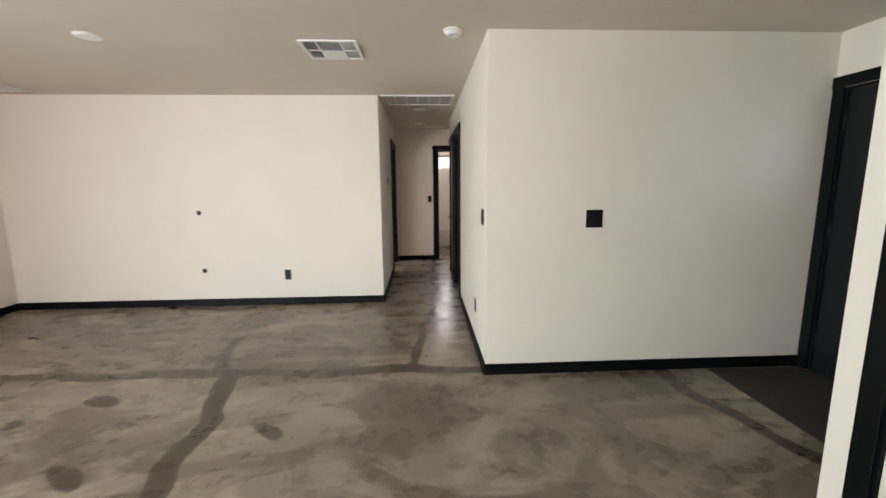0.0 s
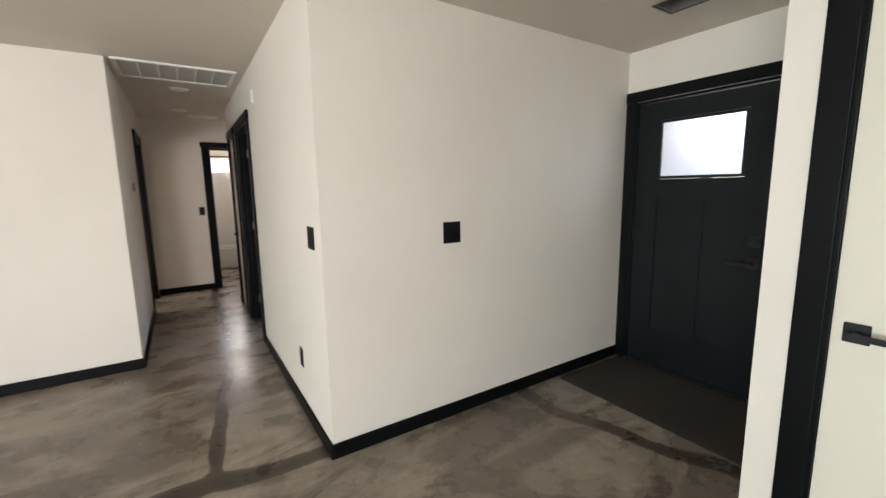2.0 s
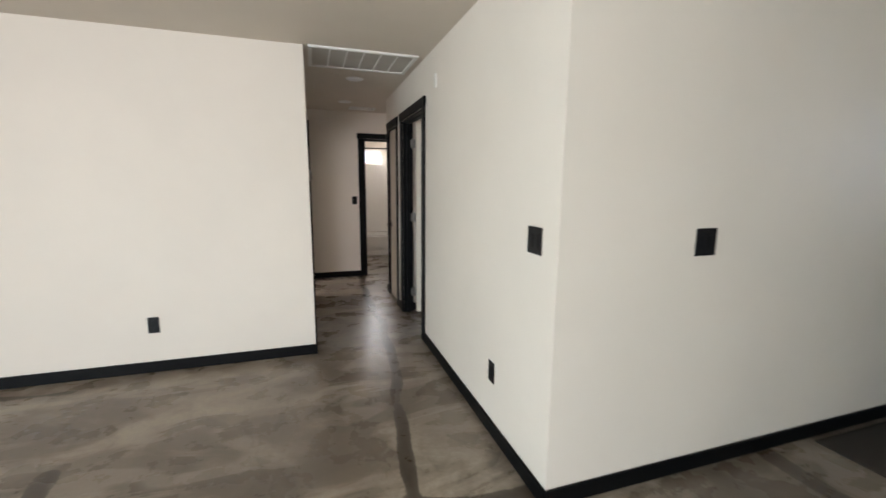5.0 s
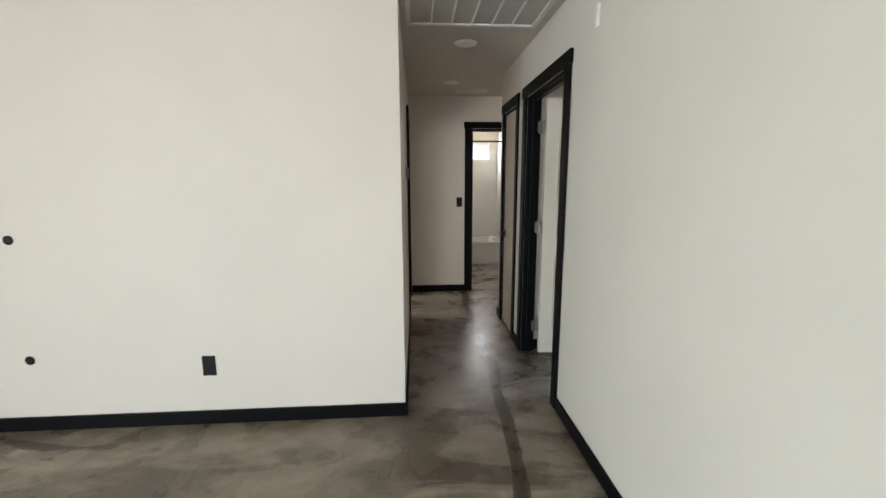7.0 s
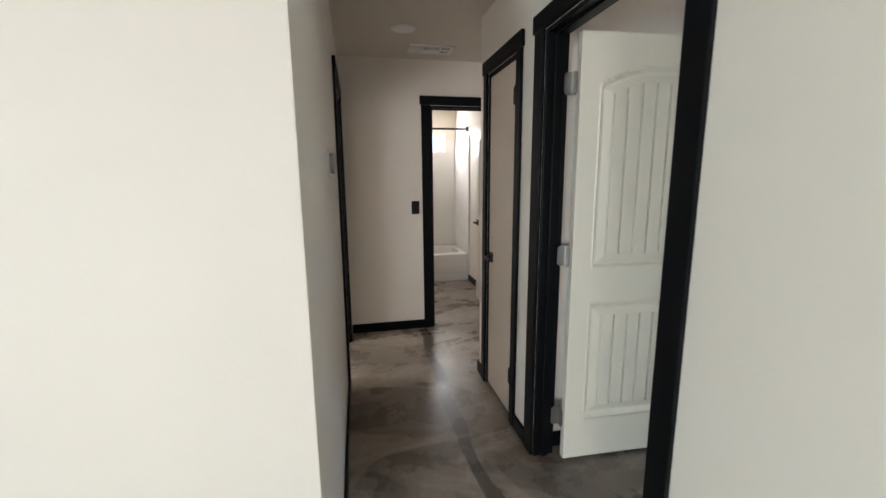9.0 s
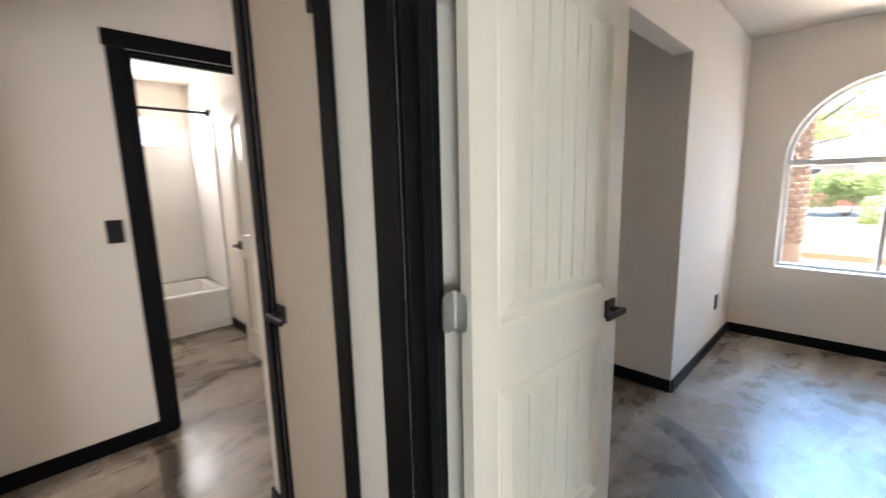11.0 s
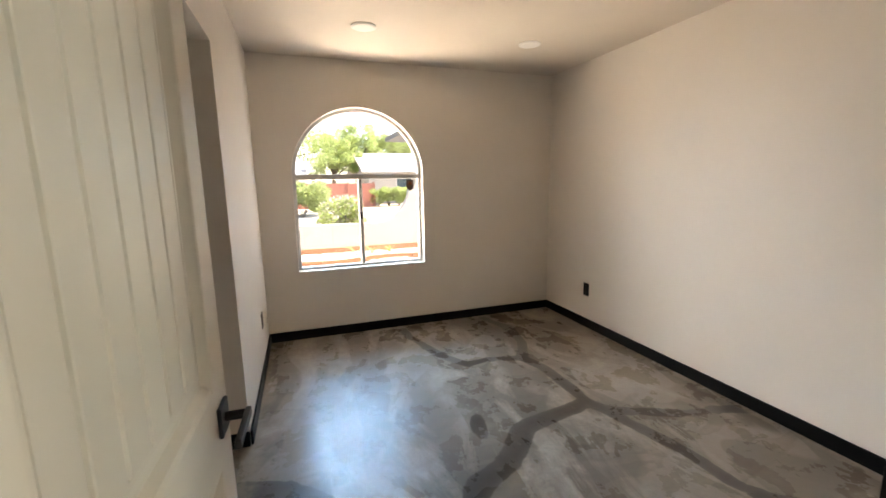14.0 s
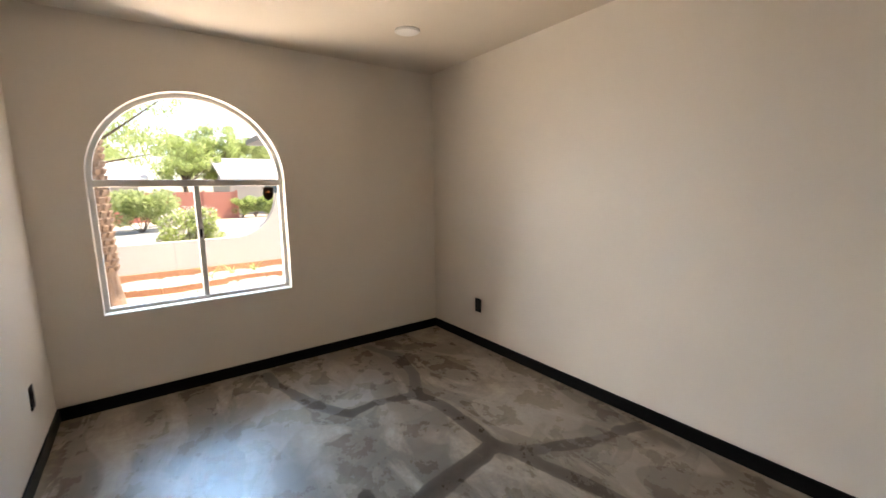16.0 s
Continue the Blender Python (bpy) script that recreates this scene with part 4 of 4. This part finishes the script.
def stones(name, count, region, size, mat, label):
    verts, faces = [], []
    for _ in range(count):
        x, y = rng.uniform(*region[0]), rng.uniform(*region[1])
        s = rng.uniform(*size)
        b = len(verts)
        top = GROUND + s * 0.7
        for k in range(5):
            a = k * 1.2566 + rng.uniform(-0.3, 0.3)
            verts.append((x + s * math.cos(a), y + s * math.sin(a), GROUND - 0.005))
        for k in range(5):
            a = k * 1.2566 + rng.uniform(-0.3, 0.3)
            verts.append((x + s * 0.65 * math.cos(a), y + s * 0.65 * math.sin(a), top))
        for k in range(5):
            faces.append((b + k, b + (k + 1) % 5, b + 5 + (k + 1) % 5, b + 5 + k))
        faces.append(tuple(b + 5 + k for k in range(5)))
    me = bpy.data.meshes.new(name)
    me.from_pydata(verts, [], faces)
    me.materials.append(mat)
    return tagged(new(name, me), label, "gravel", "", "stuff")


stones("white_gravel", 2600, ((8.5, 9.62), (2.4, 7.0)), (0.015, 0.045), PEBBLE, "white landscaping stones before the garden wall")
stones("gravel", 1500, ((5.0, 8.2), (2.4, 7.5)), (0.008, 0.022), SAND, "pale desert gravel by the house")


def leaf_cloud(centres, count, size, mat_name, droop=0.0):
    """Many small two-triangle leaves scattered in clumps."""
    verts, faces = [], []
    for _ in range(count):
        cx, cy, cz, r = rng.choice(centres)
        v = Vector((rng.gauss(0, 1), rng.gauss(0, 1), rng.gauss(0, 1)))
        v = v.normalized() * r * rng.uniform(0.35, 1.0) ** 0.5
        c = Vector((cx, cy, cz)) + Vector((v.x, v.y, v.z * 0.75))
        u = Vector((rng.uniform(-1, 1), rng.uniform(-1, 1), rng.uniform(-1, 1) - droop)).normalized()
        w = u.cross(Vector((rng.uniform(-1, 1), rng.uniform(-1, 1), rng.uniform(-1, 1)))).normalized()
        s = size * rng.uniform(0.6, 1.4)
        b = len(verts)
        verts += [tuple(c - u * s), tuple(c + w * s * 0.45), tuple(c + u * s), tuple(c - w * s * 0.45)]
        faces.append((b, b + 1, b + 2, b + 3))
    me = bpy.data.meshes.new("leaves")
    me.from_pydata(verts, [], faces)
    me.materials.append(mat_name)
    return me


def limb(bm, a, b, r0, r1, seg=10):
    a, b = Vector(a), Vector(b)
    q = (b - a).to_track_quat("Z", "Y")
    lo = [bm.verts.new(a + q @ Vector((r0 * math.cos(6.2832 * k / seg), r0 * math.sin(6.2832 * k / seg), 0))) for k in range(seg)]
    hi = [bm.verts.new(b + q @ Vector((r1 * math.cos(6.2832 * k / seg), r1 * math.sin(6.2832 * k / seg), 0))) for k in range(seg)]
    for k in range(seg):
        bm.faces.new((lo[k], lo[(k + 1) % seg], hi[(k + 1) % seg], hi[k]))
    bm.faces.new(hi)


def tree(x, y, height, spread, mat, label, count=5000, size=0.09, droop=0.0, clumps=26, puff=0.27):
    e = thing("tree", label, "tree", pose(x, y, GROUND))
    bm = bmesh.new()
    fork = (0.1, 0.05, height * 0.35)
    limb(bm, (0, 0, -0.1), fork, 0.035 * height, 0.026 * height)
    centres = []
    for k in range(clumps):
        a, rr = rng.uniform(0, 6.283), spread * rng.uniform(0.15, 1.0)
        c = (rr * math.cos(a), rr * math.sin(a), height * rng.uniform(0.5, 0.98) - 0.25 * rr)
        centres.append((*c, spread * puff * rng.uniform(0.65, 1.35)))
        if k % 3 == 0:
            midp = tuple((f + g) / 2 + rng.uniform(-0.15, 0.15) for f, g in zip(fork, c))
            limb(bm, fork, midp, 0.008 * height, 0.005 * height, 7)
            limb(bm, midp, c, 0.005 * height, 0.002 * height, 6)
    part("trunk", bm, BARK, e)
    ob = tagged(new("crown", leaf_cloud(centres, count, size, mat, droop)), kind="stuff")
    ob.parent = e


def bush(x, y, w, h, mat, label, count=2500, size=0.05, flowers=0):
    e = thing("bush", label, "bush", pose(x, y, GROUND))
    centres = [(rng.uniform(-w, w) * 0.6, rng.uniform(-w, w) * 0.6, h * rng.uniform(0.25, 0.8), w * rng.uniform(0.25, 0.45)) for _ in range(16)]
    bm = bmesh.new()
    for c in centres[:8]:
        limb(bm, (0, 0, -0.05), c[:3], 0.02, 0.006, 6)
    part("stems", bm, BARK, e)
    ob = tagged(new("foliage", leaf_cloud(centres, count, size, mat)), kind="stuff")
    ob.parent = e
    if flowers:
        ob = tagged(new("flowers", leaf_cloud([(c[0], c[1], c[2] + 0.04, c[3] * 1.05) for c in centres], flowers, size * 0.8, BLOSSOM)), kind="stuff")
        ob.parent = e


# palm trunk with its cut frond bases
palm = thing("palm_tree", "palm trunk with a lattice of cut frond bases", "palm tree", pose(7.65, 5.86, GROUND, 0, -1.5, 0))
bm = bmesh.new()
levels = [(0.0, 0.23), (0.3, 0.18), (0.6, 0.145), (1.4, 0.15), (3.2, 0.155), (5.5, 0.14)]
for (za, ra), (zb, rb) in zip(levels, levels[1:]):
    limb(bm, (0, 0, za - (0.05 if za == 0 else 0)), (0, 0, zb), ra, rb, 20)
part("trunk", bm, PALM, palm)
bm = bmesh.new()
boot = boxes((-0.034, 0.034, -0.012, 0.022, 0, 0.075), bevel=0.008)
bt = mesh_of("frond_base", boot, PALM)
for row in range(30):
    for k in range(10):
        a = 36 * k + (18 if row % 2 else 0)
        ob = new("frond_base", bt)
        ob.parent = palm
        ob.matrix_basis = pose(0.148 * math.cos(radians(a)), 0.148 * math.sin(radians(a)), 0.55 + row * 0.088, -20, 0, a - 90)
bm.free()
bm = bmesh.new()
for k in range(14):
    a = 6.283 * k / 14
    prev = Vector((0.05 * math.cos(a), 0.05 * math.sin(a), 5.45))
    for s in range(1, 7):
        q = Vector((math.cos(a) * 0.4 * s, math.sin(a) * 0.4 * s, 5.5 + 0.35 * s - 0.085 * s * s))
        side = Vector((-math.sin(a), math.cos(a), 0)) * 0.22
        bm.faces.new([bm.verts.new(v) for v in (prev, q, q + side - Vector((0, 0, 0.1)))])
        bm.faces.new([bm.verts.new(v) for v in (prev, q, q - side - Vector((0, 0, 0.1)))])
        prev = q
part("fronds", bm, LEAF2, palm)

# strap-leaved plants at the wall's foot
for px, py in ((9.25, 4.15), (9.3, 3.75), (9.2, 4.5)):
    e = thing("strap_plant", "small strap-leaved plant in white stones", "plant", pose(px, py, GROUND))
    bm = bmesh.new()
    for k in range(11):
        a, ln = rng.uniform(0, 6.283), rng.uniform(0.16, 0.30)
        prev, wd = Vector((0, 0, 0)), 0.014
        for s in range(1, 5):
            q = Vector((math.cos(a) * ln * 0.27 * s, math.sin(a) * ln * 0.27 * s, ln * (0.42 * s - 0.06 * s * s)))
            n = Vector((-math.sin(a), math.cos(a), 0)) * wd
            bm.faces.new([bm.verts.new(v) for v in (prev - n, prev + n, q + n * 0.8, q - n * 0.8)])
            prev, wd = q, wd * 0.8
    part("leaves", bm, LEAF, e)

bush(11.3, 4.6, 0.75, 1.45, LEAF, "flowering bush with white blossom behind the garden wall", 3200, 0.05, 1500)
bush(20.5, 5.5, 1.4, 1.7, LEAF2, "olive-green rounded bush across the street", 5000, 0.08)
bush(22.6, 4.6, 0.7, 1.2, LEAF, "light green bush across the street", 2500, 0.07)
for y in (2.4, 3.1, 3.8, 4.5):
    bush(27.0, y - 3.7, 0.75, 1.35, LEAF, "clipped green hedge plant across the street", 2200, 0.07)

fence = thing("block_fence", "low red block wall across the street", "garden wall")
for k in range(5):
    part("wall_panel", boxes((26.9, 27.1, 1.1 + k * 1.62, 2.7 + k * 1.62, GROUND - 0.1, 1.35 + 0.02 * (k % 2))), REDWALL, fence)
for k in range(6):
    part("pier", boxes((26.85, 27.15, 1.0 + k * 1.62, 1.1 + k * 1.62, GROUND - 0.1, 1.45)), REDWALL, fence)


def house(x, y, w, d, h, wallmat, label, windows):
    """A low house with a gabled roof whose ridge runs along y, seen from -x."""
    e = thing("house", label, "house", pose(x, y, GROUND))
    part("wall", boxes((0, d, -w / 2, w / 2, -0.1, h)), wallmat, e)
    bm = bmesh.new()
    o = 0.6
    for x0, z0, x1, z1 in ((-o, h - 0.1, d / 2, h + 1.3), (d / 2, h + 1.3, d + o, h - 0.1)):
        v = [bm.verts.new(c) for c in ((x0, -w / 2 - o, z0), (x1, -w / 2 - o, z1), (x1, w / 2 + o, z1), (x0, w / 2 + o, z0))]
        u = [bm.verts.new((c.co.x, c.co.y, c.co.z + 0.16)) for c in v]
        bm.faces.new(v), bm.faces.new(u[::-1])
        for k in range(4):
            bm.faces.new((v[k], v[(k + 1) % 4], u[(k + 1) % 4], u[k]))
    part("roof", bm, PALEROOF, e)
    for s in (-1, 1):
        bm = bmesh.new()
        bm.faces.new([bm.verts.new(c) for c in ((0, s * w / 2, h), (d, s * w / 2, h), (d / 2, s * w / 2, h + 1.25))])
        part("gable", bm, wallmat, e)
    part("fascia", boxes((-o - 0.03, -o, -w / 2 - o, w / 2 + o, h - 0.14, h + 0.08)), WHITE, e)
    for wy, wz, ww, wh in windows:
        wnd = part("window", boxes((-0.05, -0.001, wy - ww / 2, wy + ww / 2, wz, wz + wh)), WHITE, e)
        part("pane", boxes((-0.06, -0.052, wy - ww / 2 + 0.06, wy + ww / 2 - 0.06, wz + 0.06, wz + wh - 0.06)), plain("dark_window", (0.04, 0.07, 0.09), 0.1), wnd)


house(30.0, -3.9, 9.5, 8, 2.4, STUCCO, "pale low house with a grey gabled roof", [(2.2, 0.9, 1.2, 1.1), (-1.5, 0.9, 1.6, 1.1)])
house(34.0, 9.6, 8.0, 8, 2.3, CONC_OUT, "pale low house behind bushes", [(-2.0, 0.9, 1.2, 1.0)])
tree(13.2, 7.0, 5.6, 2.6, LEAF, "feathery light green tree with drooping twigs", 34000, 0.036, 1.6, 110, 0.16)
tree(33, 3.0, 5.2, 2.0, LEAF, "light green leafy tree across the street", 16000, 0.07, 0.4, 60, 0.24)
tree(36, 0.4, 6.4, 2.4, LEAF, "rounded light green tree behind the houses", 20000, 0.075, 0.4, 70, 0.24)
tree(38, -3.0, 5.8, 2.8, LEAF2, "low olive tree behind a roof", 20000, 0.085, 0.3, 70, 0.24)
tree(42, 8.5, 5.0, 3.0, LEAF, "distant light green tree", 5000, 0.16)

# neighbour's porch roof corner that shows past the window's edge
porch = thing("porch_roof", "dark porch roof corner on a post", "porch roof")
part("roof_slab", boxes((13.0, 15.6, 1.0, 2.5, 2.85, 3.0)), ROOF, porch)
part("post", boxes((13.2, 13.4, 1.1, 1.3, GROUND - 0.05, 2.85)), STUCCO, porch)
